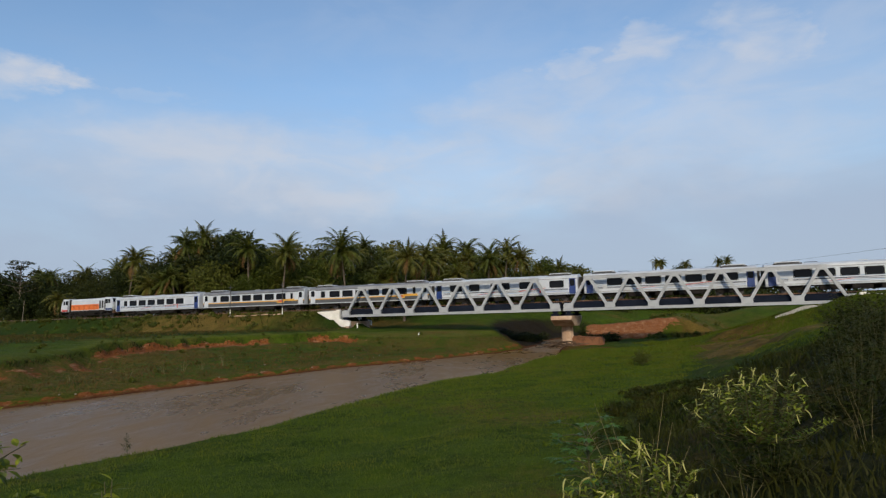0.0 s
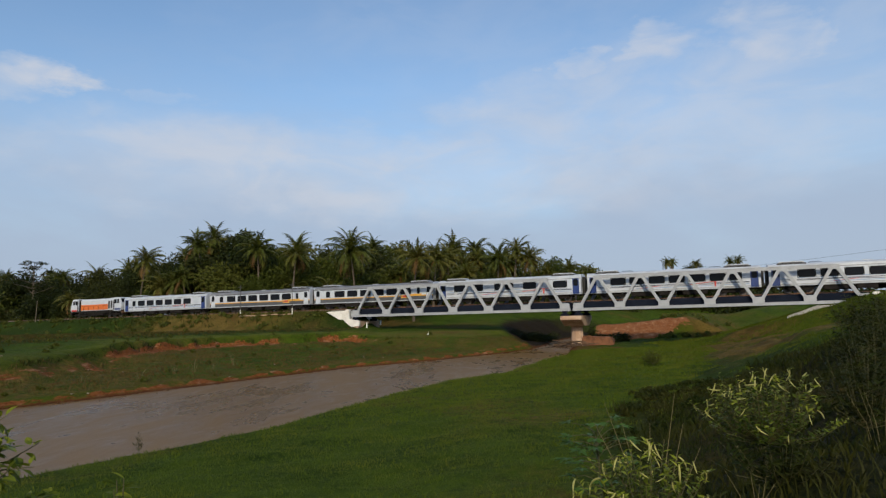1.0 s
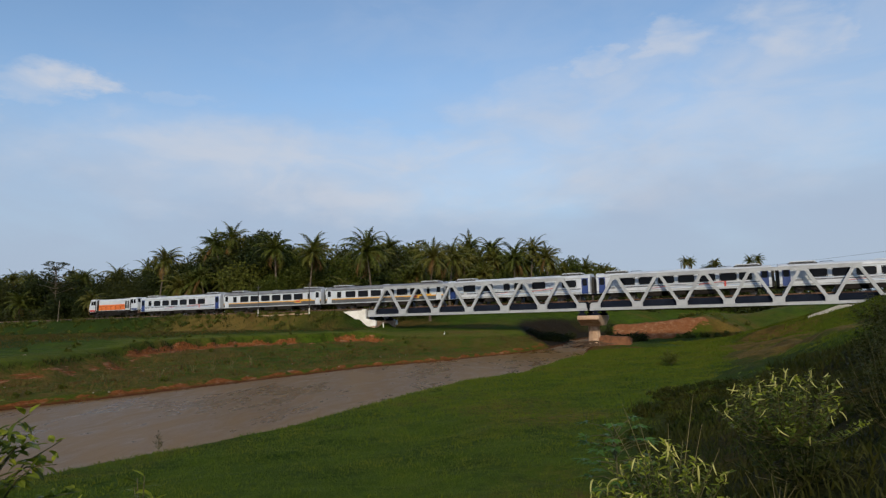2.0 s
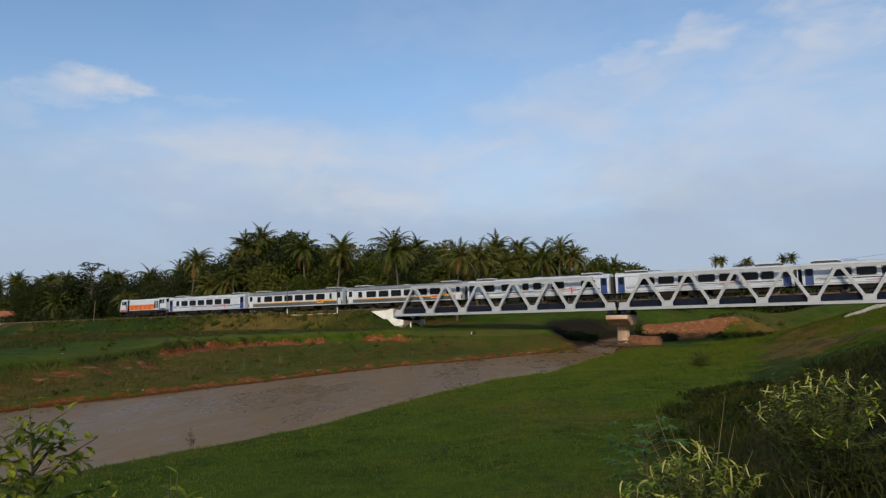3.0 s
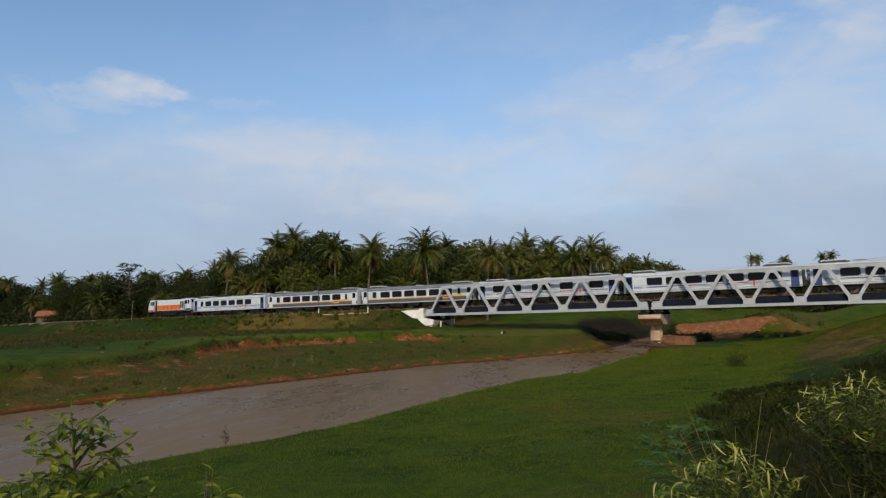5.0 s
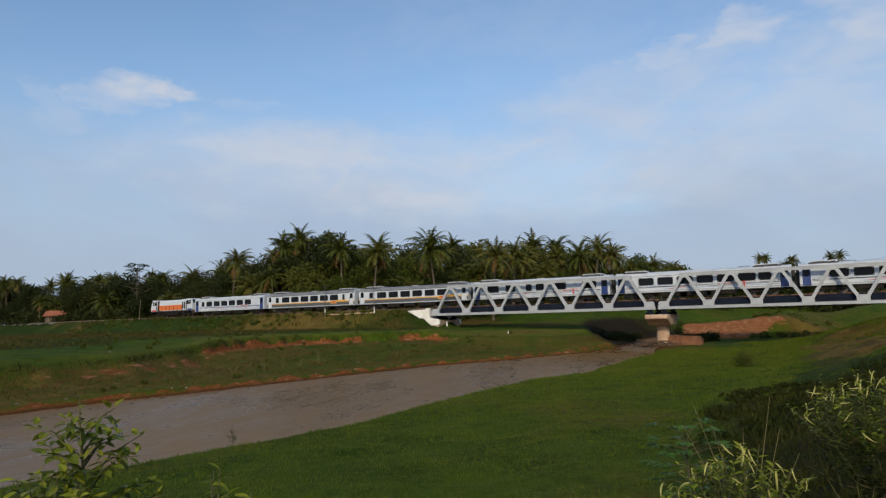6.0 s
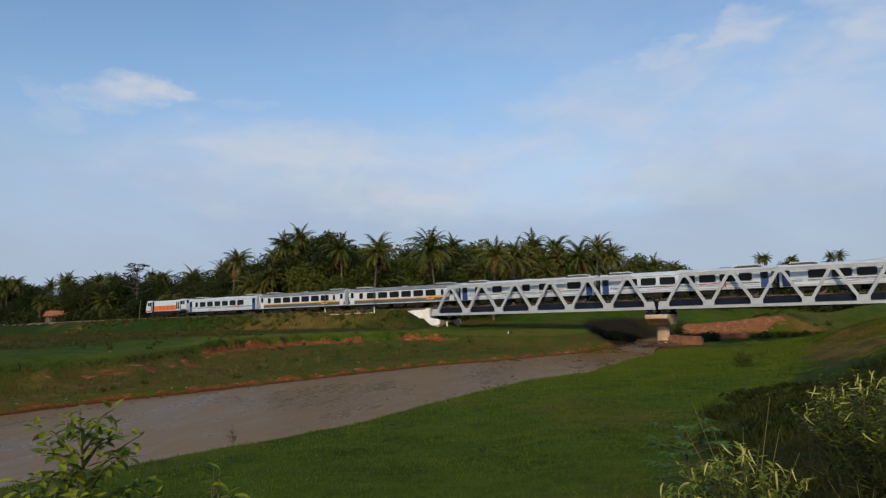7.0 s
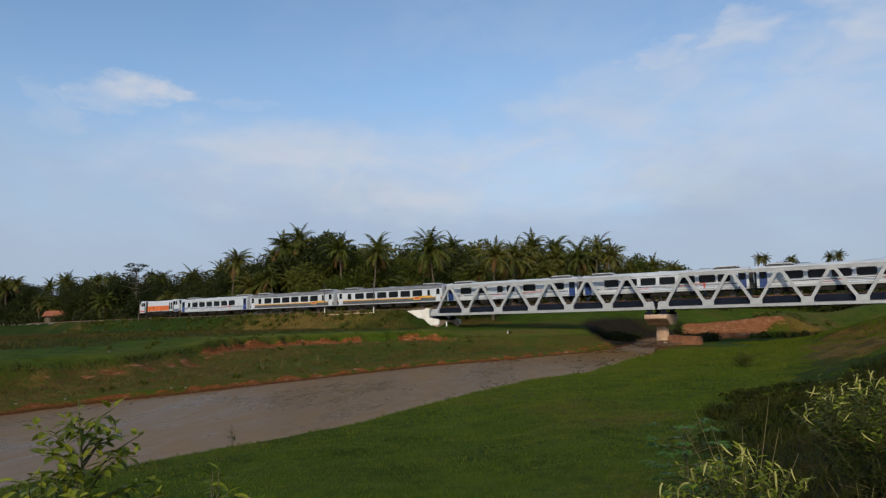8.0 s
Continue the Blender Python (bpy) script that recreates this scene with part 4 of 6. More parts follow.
def engine():
    """Diesel engine with a cab at each end and a long hood between."""
    root = thing("diesel_locomotive", "white and orange diesel locomotive with a cab at each end", "locomotive", line_pose(ENGINE_S, RAIL))
    L = 7.55
    part("underframe", boxes((-L, L, -1.4, 1.4, 0.98, 1.28), bevel=0.03), M_UNDER, root, "dark underframe with walkway")
    part("fuel_tank", boxes((-2.3, 2.3, -1.25, 1.25, 0.34, 0.98), bevel=0.12), M_UNDER, root)
    part("hood", prism(bmesh.new(), [(-0.98, 1.28), (-0.98, 3.2), (-0.72, 3.46), (0.72, 3.46), (0.98, 3.2), (0.98, 1.28)], -5.2, 5.2, "x"), M_WHITE, root, "white engine hood")
    for x in (-5.16, 5.16):
        part("cab_gap", boxes((x - 0.16, x + 0.16, -1.2, 1.2, 1.3, 3.38)), M_UNDER, root, "dark recess between cab and hood")
    for y in (-1.36, 1.36):
        part("skirt", boxes((-5.0, 5.0, y - 0.02, y + 0.02, 0.80, 1.22)), M_UNDER, root)
        part("step", boxes(*[(e * 7.0 - 0.25, e * 7.0 + 0.25, y - 0.06, y + 0.06, z, z + 0.05) for e in (-1, 1) for z in (0.45, 0.75)]), M_UNDER, root)
    for y in (-0.99, 0.99):
        part("side_panel", boxes((-5.1, 3.0, y - 0.012, y + 0.012, 1.42, 2.42)), M_ORANGE, root, "orange painted hood side")
        for i in range(7):
            part("hood_door", boxes((-4.95 + i * 1.12, -3.95 + i * 1.12, y - 0.025, y + 0.025, 1.48, 2.36), bevel=0.008), M_ORANGE, root, "orange hood access door")
        for i in range(3):
            part("radiator_grille", boxes((3.15 + i * 0.68, 3.15 + i * 0.68 + 0.42, y - 0.02, y + 0.02, 1.6, 3.0)), M_RUBBER, root, "black radiator grille")
        part("rail_line", boxes((-5.1, 5.1, y - 0.02, y + 0.02, 1.30, 1.40)), M_WHITE2, root)
    for e, front in ((-1, True), (1, False)):
        prof = [(5.2, 1.10), (7.25, 1.10), (7.42, 1.9), (7.30, 2.55), (6.85, 3.45), (6.6, 3.55), (5.3, 3.55), (5.2, 3.4)]
        cab = part("cab", prism(bmesh.new(), [(x * e, z) for x, z in prof], -1.40, 1.40), M_WHITE, root, "white driver's cab")
        for y in (-1.41, 1.41):
            for x0, x1 in ((5.5, 6.1), (6.25, 6.75)):
                part("cab_window", boxes((min(e * x0, e * x1), max(e * x0, e * x1), y - 0.012, y + 0.012, 2.45, 3.2)), M_GLASS, cab, "dark cab side window")
            part("cab_door", boxes((min(e * 5.28, e * 5.46), max(e * 5.28, e * 5.46), y - 0.01, y + 0.01, 1.2, 3.2)), M_UNDER, cab)
            part("flash", boxes((min(e * 5.6, e * 7.2), max(e * 5.6, e * 7.2), y - 0.009, y + 0.009, 1.25, 1.55)), M_BLUE if not front else M_RED, cab)
        nx = Vector((0.90 * e, 0, 0.45)).normalized()
        for y0, y1 in ((-1.15, -0.1), (0.1, 1.15)):
            bm = bmesh.new()
            vs = [bm.verts.new((x * e, y, z)) for x, z, y in ((7.30, 2.62, y0), (7.30, 2.62, y1), (6.95, 3.32, y1), (6.95, 3.32, y0))]
            fc = bm.faces.new(vs)
            r = bmesh.ops.extrude_face_region(bm, geom=[fc])
            for v in r["geom"]:
                if isinstance(v, bmesh.types.BMVert):
                    v.co += nx * 0.03
            bmesh.ops.recalc_face_normals(bm, faces=bm.faces)
            part("windscreen", bm, M_GLASS, cab, "dark windscreen pane")
        for y in (-0.75, 0.75):
            bm = bmesh.new()
            bmesh.ops.create_cone(bm, cap_ends=True, segments=14, radius1=0.13, radius2=0.11, depth=0.08, matrix=pose(e * 7.38, y, 1.75, 0, 90))
            part("headlight", bm, M_WHITE2, cab)
        part("buffer_beam", boxes((min(e * 7.3, e * 7.6), max(e * 7.3, e * 7.6), -1.35, 1.35, 0.62, 1.15), bevel=0.03), M_RUST if not front else M_UNDER, root)
        part("coupler", boxes((min(e * 7.5, e * 7.95), max(e * 7.5, e * 7.95), -0.14, 0.14, 0.62, 0.88)), M_UNDER, root)
        for y in (-1.3, 1.3):
            bm = bmesh.new()
            tube(bm, [(e * 7.58, y, 1.1), (e * 7.58, y, 2.0), (e * 7.3, y * 0.98, 2.1)], [0.025, 0.025, 0.025], 5)
            part("handrail", bm, M_POLE, root)
    for y in (-1.34, 1.34):
        bm = bmesh.new()
        bar(bm, (-5.1, y, 2.15), (5.1, y, 2.15), 0.035, 0.035)
        for i in range(8):
            bar(bm, (-5.1 + i * 1.457, y, 1.28), (-5.1 + i * 1.457, y, 2.15), 0.03, 0.03, (1, 0, 0))
        part("handrail", bm, M_UNDER, root)
    part("exhaust_stack", boxes((-0.6, 0.5, -0.3, 0.3, 3.44, 3.62), bevel=0.04), M_UNDER, root)
    part("radiator_fan", boxes((2.9, 4.8, -0.7, 0.7, 3.45, 3.58), bevel=0.05), M_ROOFGREY, root)
    part("horn", boxes((-6.3, -5.9, -0.2, 0.2, 3.54, 3.66), bevel=0.03), M_WHEEL, root)
    bogie(root, -4.6, (-1.65, 0.0, 1.65), FRAME_3)
    bogie(root, 4.6, (-1.65, 0.0, 1.65), FRAME_3)
    return root


ENGINE = engine()

# ---- line side ----


def line_pole(s, off, height, label, lean=0.0, two=True):
    m = line_pose(s, 0, off)
    z = height_at(m.translation.x, m.translation.y)
    root = thing("line_pole", label, "pole", Matrix.Translation((0, 0, z - 0.1)) @ m @ pose(0, 0, 0, 0, lean), "poles beside the track")
    part("foot", tube(bmesh.new(), [(0, 0, -0.2), (0, 0, 1.0)], [0.085, 0.08] if two else [0.05, 0.05], 8), M_POLE if two else M_STONE, root, "white painted lower pole" if two else "")
    part("mast", tube(bmesh.new(), [(0, 0, 1.0), (0, 0, height)], [0.07, 0.05] if two else [0.05, 0.04], 8), M_DARKPOLE if two else M_STONE, root)
    if two:
        part("arm", bar(bmesh.new(), (-0.5, 0, height - 0.35), (0.5, 0, height - 0.35), 0.06, 0.06), M_DARKPOLE, root)


line_pole(-70.7, -3.1, 4.9, "slender dark pole with white foot beside the track")
line_pole(-60.7, -3.1, 4.9, "slender dark pole with white foot beside the track")
line_pole(-124.5, -2.95, 4.3, "leaning pale pole beside the track", 6.0, False)


def marker_post(x, y, h, label):
    root = thing("marker_post", label, "post", pose(x, y, height_at(x, y) - 0.1))
    part("shaft", boxes((-0.08, 0.08, -0.08, 0.08, 0, h), bevel=0.02), M_POLE, root)
    part("cap", boxes((-0.1, 0.1, -0.1, 0.1, h, h + 0.06), bevel=0.02), M_POLE, root)


def trough():
    """Run of pale concrete covers on the shoulder of the embankment."""
    root = thing("cable_trough", "row of pale concrete trough covers beside the track", "cable trough")
    for k in range(9):
        m = line_pose(-70.2 + k * 1.1, 0, -3.25)
        part("cover", boxes((-0.53, 0.53, -0.22, 0.22, 0.0, 0.14), bevel=0.02), M_CONC, root, at=Matrix.Translation((0, 0, height_at(m.translation.x, m.translation.y) - 0.02)) @ m)


trough()


def power_line():
    """Two poles past the train and the thin wire between them."""
    ends = []
    for s, n, top in ((-18.8, 90.0, 8.1), (48.0, 90.0, 13.9)):
        p = spot(s, n, 0)
        z = height_at(p.x, p.y) - 0.3
        root = thing("utility_pole", "slim grey utility pole behind the track", "pole", pose(p.x, p.y, z), "poles of the power line")
        part("mast", tube(bmesh.new(), [(0, 0, 0), (0, 0, top - z)], [0.13, 0.09], 8), M_CONC, root)
        part("insulator", tube(bmesh.new(), [(0, 0, top - z), (0, 0, top - z + 0.15)], [0.05, 0.03], 6), M_WHITE2, root)
        ends.append(Vector((p.x, p.y, top + 0.12)))
    wire = [ends[0].lerp(ends[1], i / 16) - Vector((0, 0, 0.6 * math.sin(math.pi * i / 16))) for i in range(17)]
    tagged(part("overhead_wire", tube(bmesh.new(), wire, [0.014] * 17, 5), M_DARKPOLE, None), "thin dark overhead wire between two poles", "wire")


power_line()
p = spot(-47.3, 81.6, 0)
marker_post(p.x, p.y, 0.8, "short white marker post near the abutment")


def egret(x, y):
    root = thing("egret", "white egret standing on the grassy bank", "bird", pose(x, y, height_at(x, y), 0, 0, 75) @ Matrix.Scale(0.62, 4))
    bm = bmesh.new()
    tube(bm, [(-0.26, 0, 0.30), (-0.1, 0, 0.42), (0.1, 0, 0.52), (0.2, 0, 0.58)], [0.02, 0.12, 0.11, 0.04], 8)
    part("body", bm, M_FEATHER, root)
    bm = bmesh.new()
    tube(bm, [(0.16, 0, 0.55), (0.24, 0, 0.68), (0.17, 0, 0.82), (0.24, 0, 0.93)], [0.05, 0.035, 0.03, 0.035], 7)
    part("neck", bm, M_FEATHER, root)
    part("beak", tube(bmesh.new(), [(0.24, 0, 0.93), (0.38, 0, 0.90)], [0.02, 0.004], 5), M_BEAK, root)
    for yy in (-0.04, 0.04):
        part("leg", tube(bmesh.new(), [(0, yy, -0.02), (0.02, yy, 0.4)], [0.012, 0.014], 5), M_DARKPOLE, root)


egret(-3.05, 77.0)

# ---- trees ----
RNG = np.random.default_rng(11)


def palm_meshes(seed):
    """Trunk for height 1 m scaled later by its own length; crown about its top."""
    rng = np.random.default_rng(seed)
    v, f, dv, df = [], [], [], []
    for k in range(38):
        turn = k * 2.39996 + rng.uniform(-0.25, 0.25)
        lift = 1.5 - 2.2 * (k / 37) ** 1.1 + rng.uniform(-0.22, 0.22)      # young fronds stand, old ones hang
        length = rng.uniform(2.9, 5.1)
        V, F = (dv, df) if k > 35 else (v, f)
        c, s = math.cos(turn), math.sin(turn)
        pos, ang, pts, sag = np.array([0.0, 0.0]), lift, [], rng.uniform(0.7, 1.25)
        for i in range(13):
            pts.append((pos[0], pos[1], ang))
            pos = pos + np.array([math.cos(ang), math.sin(ang)]) * length / 12
            ang -= sag * (0.055 + 0.018 * i)
        for i in range(1, 13):
            (r0, z0, a0), (r1, z1, a1) = pts[i - 1], pts[i]
            leaf = 1.25 * math.sin(math.pi * min(0.97, 0.16 + i / 14)) * rng.uniform(0.65, 1.15)
            for sd in (-1, 1):
                for half in (0.0, 0.25, 0.5, 0.75):
                    fall = rng.uniform(0.25, 0.62)
                    rr, zz = r0 + (r1 - r0) * half, z0 + (z1 - z0) * half
                    ra, za = rr + (r1 - r0) * 0.30, zz + (z1 - z0) * 0.30
                    tipr, tipz, tips = rr + leaf * 0.45 * math.cos(a0), zz + leaf * 0.45 * math.sin(a0) - leaf * fall, sd * leaf * (0.85 - fall * 0.6)
                    b = len(V)
                    for q, w, z in ((rr, 0, zz), (ra, 0, za), (tipr, tips, tipz)):
                        V.append((q * c - w * s, q * s + w * c, z))
                    F.append((b, b + 1, b + 2))
        # rachis
        b = len(V)
        for i in (0, 4, 8, 12):
            r, z, a = pts[i]
            for w in (-0.05, 0.05):
                V.append((r * c - w * s * (1 - i / 14), r * s + w * c * (1 - i / 14), z + 0.02))
        for i in range(3):
            F.append((b + 2 * i, b + 2 * i + 1, b + 2 * i + 3, b + 2 * i + 2))
    crown = soup("crown", v, f, M_PALM)
    old = soup("hanging_fronds", dv, df, M_PALMDRY)
    nuts = bmesh.new()
    for k in range(7):
        a = k * 0.9
        bmesh.ops.create_icosphere(nuts, subdivisions=1, radius=0.14, matrix=pose(0.3 * math.cos(a), 0.3 * math.sin(a), -0.25 - 0.1 * (k % 3)))
    return crown, old, mesh_of(nuts, "coconuts", M_BARK)


PALMS = [palm_meshes(k) for k in range(6)]


def palm(x, y, top, size, k, lean=None):
    z = height_at(x, y) - 0.1
    h = max(4.0, top - z - 1.9 * size)
    lean = RNG.uniform(-0.12, 0.12, 2) if lean is None else lean
    root = thing("coconut_palm", "tall coconut palm with feathery drooping fronds", "palm tree", pose(x, y, z, 0, 0, RNG.uniform(0, 360)), "palms behind the railway")
    pts = [(lean[0] * h * (i / 6) ** 2, lean[1] * h * (i / 6) ** 2, h * i / 6) for i in range(7)]
    part("trunk", tube(bmesh.new(), pts, [0.26, 0.19, 0.17, 0.16, 0.15, 0.14, 0.16], 7), M_BARK, root)
    crown, old, nuts = PALMS[k % 6]
    at = Matrix.Translation(pts[-1]) @ Matrix.Diagonal((size, size, size, 1))
    part("crown", crown, M_PALM, root, at=at)
    part("hanging_fronds", old, M_PALMDRY, root, "withered brown hanging fronds", at=at)
    part("coconuts", nuts, M_BARK, root, at=at)


def leafy(rng, blobs, count, size, flat=0.5):
    """Small leaf clumps strewn through and over round masses."""
    v, f = [], []
    wts = np.array([b[3] ** 2 for b in blobs])
    pick = rng.choice(len(blobs), count, p=wts / wts.sum())
    for i in range(count):
        cx, cy, cz, r, sq = blobs[pick[i]]
        d = rng.normal(size=3)
        d /= np.linalg.norm(d)
        rad = r * (1 - 0.55 * rng.random() ** 2.0) * (1 + 0.18 * math.sin(d[0] * 7 + cx) * math.sin(d[2] * 6 + cy))
        p = np.array([cx, cy, cz]) + d * rad * np.array([1, 1, sq])
        a = rng.normal(size=3)
        a /= np.linalg.norm(a)
        b = np.cross(a, rng.normal(size=3))
        b /= np.linalg.norm(b)
        s = size * rng.uniform(0.55, 1.3)
        k = len(v)
        v += [tuple(p - a * s), tuple(p + b * s * flat), tuple(p + a * s), tuple(p - b * s * flat)]
        f.append((k, k + 1, k + 2, k + 3))
    return v, f


def broad_meshes(seed, material, spread=0.36, count=8200):
    """Unit-height tree: trunk with limbs, and a crown of leaf clumps."""
    rng = np.random.default_rng(seed)
    bm, blobs = bmesh.new(), []
    tube(bm, [(0, 0, 0), (0.01, 0.005, 0.2), (0.0, 0.02, 0.45), (0.02, 0.01, 0.7)], [0.028, 0.022, 0.017, 0.008], 7)
    for k in range(9):
        a, zz = k * 2.4 + rng.uniform(-0.3, 0.3), rng.uniform(0.22, 0.6)
        rr = spread * rng.uniform(0.45, 0.85)
        e = (rr * math.cos(a), rr * math.sin(a), min(0.88, zz + rng.uniform(0.1, 0.3)))
        tube(bm, [(0, 0.01, zz), (e[0] * 0.5, e[1] * 0.5, zz + (e[2] - zz) * 0.6), e], [0.013, 0.009, 0.004], 5)
        blobs.append((e[0], e[1], e[2], rng.uniform(0.11, 0.19), 0.8))
    blobs += [(0, 0, 0.80, 0.2, 0.9), (0.05, -0.05, 0.62, 0.26, 0.8), (-0.06, 0.04, 0.5, 0.25, 0.8), (0.0, 0.0, 0.34, 0.26, 0.8)]
    v, f = leafy(rng, blobs, count, 0.0185)
    return mesh_of(bm, "trunk", M_BARK), soup("crown", v, f, material)


BROAD = [broad_meshes(21, M_LEAF), broad_meshes(22, M_LEAF2, 0.42), broad_meshes(23, M_LEAF2, 0.34), broad_meshes(24, M_LEAF, 0.30)]


def broad(x, y, top, k, label="dense dark green broadleaf tree behind the railway", width=1.0):
    z = height_at(x, y) - 0.1
    h = top - z
    root = thing("broadleaf_tree", label, "tree", pose(x, y, z, 0, 0, RNG.uniform(0, 360)), "trees behind the railway")
    trunk, crown = BROAD[k % 4]
    at = Matrix.Diagonal((h * width, h * width, h, 1))
    part("trunk", trunk, M_BARK, root, at=at)
    part("crown", crown, M_LEAF, root, at=at)


def umbrella_tree(x, y, top):
    """A thin tree with open flat tiers of leaves."""
    z = height_at(x, y) - 0.1
    h, rng = top - z, np.random.default_rng(5)
    root = thing("spreading_tree", "slim tree with open flat tiers of foliage", "tree", pose(x, y, z))
    bm, blobs = tube(bmesh.new(), [(0, 0, 0), (0.1, 0, h * 0.4), (0, 0.1, h * 0.8), (0.1, 0, h)], [0.3, 0.22, 0.14, 0.05], 7), []
    for k in range(24):
        a, zz, r = k * 2.4, h * (0.62 + 0.36 * (k % 6) / 5), rng.uniform(1.2, 5.6) * (1.0 if k % 6 < 4 else 0.6)
        e = (r * math.cos(a), r * math.sin(a), zz + rng.uniform(0, 0.7))
        tube(bm, [(0, 0.05, zz - 1.0), (e[0] * 0.5, e[1] * 0.5, zz - 0.3), e], [0.1, 0.07, 0.03], 5)
        blobs += [(*e, rng.uniform(0.5, 1.1), 0.3), (e[0] * 0.6, e[1] * 0.6, zz, rng.uniform(0.3, 0.7), 0.3)]
    part("trunk", bm, M_BARK, root)
    v, f = leafy(rng, blobs, 2300, 0.17)
    part("crown", soup("crown", v, f, M_LEAF), M_LEAF, root)


def polar(az, dist):
    return dist * math.sin(radians(az)), dist * math.cos(radians(az))


def line_distance(az):
    """How far the track lies from the viewer in that bearing, with its bend."""
    d = CENTRE / math.cos(radians(az - 22.5))
    s = d * math.sin(radians(az - 22.5))
    return d if s > CURVE_AT else d + (CURVE_AT - s) ** 2 / (2 * RADIUS) / max(0.3, math.cos(radians(az - 22.5)))


# bearing, rise of the tip per metre of distance, metres past the track
for i, (az, rise, past) in enumerate(((-26.0, 0.1073, 20), (-20.8, 0.1320, 26), (-19.4, 0.1385, 30), (-16.7, 0.1297, 14), (-14.0, 0.1215, 16), (-8.5, 0.1287, 14), (-3.5, 0.1152, 20), (-1.7, 0.1108, 30),
                                      (0.3, 0.1207, 52), (2.2, 0.1187, 55), (4.0, 0.1044, 40), (5.4, 0.1153, 58), (6.9, 0.1032, 60), (17.9, 0.079, 105), (18.9, 0.078, 112), (20.4, 0.0745, 118), (22.8, 0.0748, 112), (23.4, 0.0761, 108),
                                      (-31.2, 0.0765, 30), (-35.9, 0.0715, 34), (-38.0, 0.070, 30), (-40.9, 0.0669, 26), (-39.1, 0.0629, 40))):
    D = line_distance(az) + past
    x, y = polar(az, D)
    palm(x, y, 4 + rise * D, 1.35 if az == -8.5 else (0.56 if past > 100 else 1.15 if rise > 0.1 else 0.9), i)
for i, (az, rise, past, w) in enumerate(((-17.7, 0.1421, 24, 1.0), (9.1, 0.0931, 72, 0.8), (11.6, 0.0789, 95, 1.2), (20.6, 0.0728, 118, 1.0), (-18.9, 0.135, 32, 1.0))):
    D = line_distance(az) + past
    x, y = polar(az, D)
    broad(x, y, 4 + rise * D, i, width=w)
D = line_distance(-33.2) + 16
umbrella_tree(*polar(-33.2, D), 4 + 0.0867 * D)

SKYLINE = np.array(((-46, 0.068), (-42.3, 0.0673), (-38.7, 0.0607), (-34.9, 0.0715), (-30.8, 0.0708), (-27.7, 0.085), (-24.1, 0.0918), (-21.8, 0.108), (-18.9, 0.127), (-15.9, 0.118), (-12.0, 0.1085), (-6.9, 0.117),
                    (-4.4, 0.117), (-1.9, 0.104), (3.0, 0.0985), (7.7, 0.085), (10.5, 0.074), (13.5, 0.064)))
# the wood: several ranks between the track and the skyline
for rank, (past, k, lo, hi) in enumerate(((15, 42, 0.5, 0.82), (27, 56, 0.8, 1.04), (43, 64, 0.94, 1.1))):
    for i in range(k):
        az = -48.0 + (60.5 if rank else 57.5) * (i + RNG.uniform(-0.4, 0.4)) / k
        D = line_distance(az) + past + RNG.uniform(-3, 6) + max(0.0, az + 10) * 2.2
        x, y = polar(az, D)
        top = 4 + float(np.interp(az, SKYLINE[:, 0], SKYLINE[:, 1])) * D * RNG.uniform(lo, hi)
        if RNG.random() < (0.25 if az < -14 else 0.45):
            palm(x, y, top, RNG.uniform(0.85, 1.15), i)
        else:
            kind = int(RNG.integers(0, 4))
            broad(x, y, top, (0, 3, 0, 3)[kind] if az < -27 else kind, width=RNG.uniform(0.8, 1.3))


def undergrowth():
    """Brush along the foot of the wood, and on the skyline beyond the bridge."""
    v, f = [], []
    rng = np.random.default_rng(8)
    for i in range(560):
        az = rng.uniform(-49, 16) if i < 420 else rng.uniform(-49, -26)
        D = line_distance(az) + rng.uniform(9, 34) + max(0.0, az + 10) * 2.4
        x, y = polar(az, D)
        z, r = height_at(x, y), rng.uniform(1.2, 2.8)
        if abs(az + 38.4) < 1.3 and D < line_distance(az) + 18:
            r = 1.5
        r *= 1.0 + 0.5 * (az < -28) * (r != 1.5)
        a, b = leafy(rng, [(x, y, z + r * 0.6, r, 0.9)], 150, 0.32)
        k = len(v)
        v += a
        f += [tuple(j + k for j in q) for q in b]
    for i in range(150):
        az = rng.uniform(11, 37)
        x, y = polar(az, rng.uniform(165, 215))
        r = rng.uniform(2.4, 4.2)
        a, b = leafy(rng, [(x, y, height_at(x, y) + r * 0.8, r, 1.0)], 330, 0.55)
        k = len(v)
        v += a
        f += [tuple(j + k for j in q) for q in b]
    tagged(new("undergrowth", soup("undergrowth", v, f, M_LEAF)), "dark tangled brush at the foot of the wood", "undergrowth", kind="stuff")


undergrowth()


def house():
    x, y = polar(-38.4, line_distance(-38.4) + 15)
    root = thing("house", "small house with a terracotta tiled roof among trees", "house", pose(x, y, height_at(x, y), 0, 0, 20) @ pose(0, 0, -0.5))
    part("wall", boxes((-3.0, 3.0, -2.0, 2.0, -0.3, 2.6)), M_BARK, root)
    part("roof", prism(bmesh.new(), [(-2.6, 2.45), (2.6, 2.45), (0, 4.0)], -3.5, 3.5, "x"), M_TILE, root, "terracotta tiled gable roof")
    part("door", boxes((-0.45, 0.45, -2.04, -1.98, 0, 2.0)), M_BARK, root)


house()

# ---- grass ----


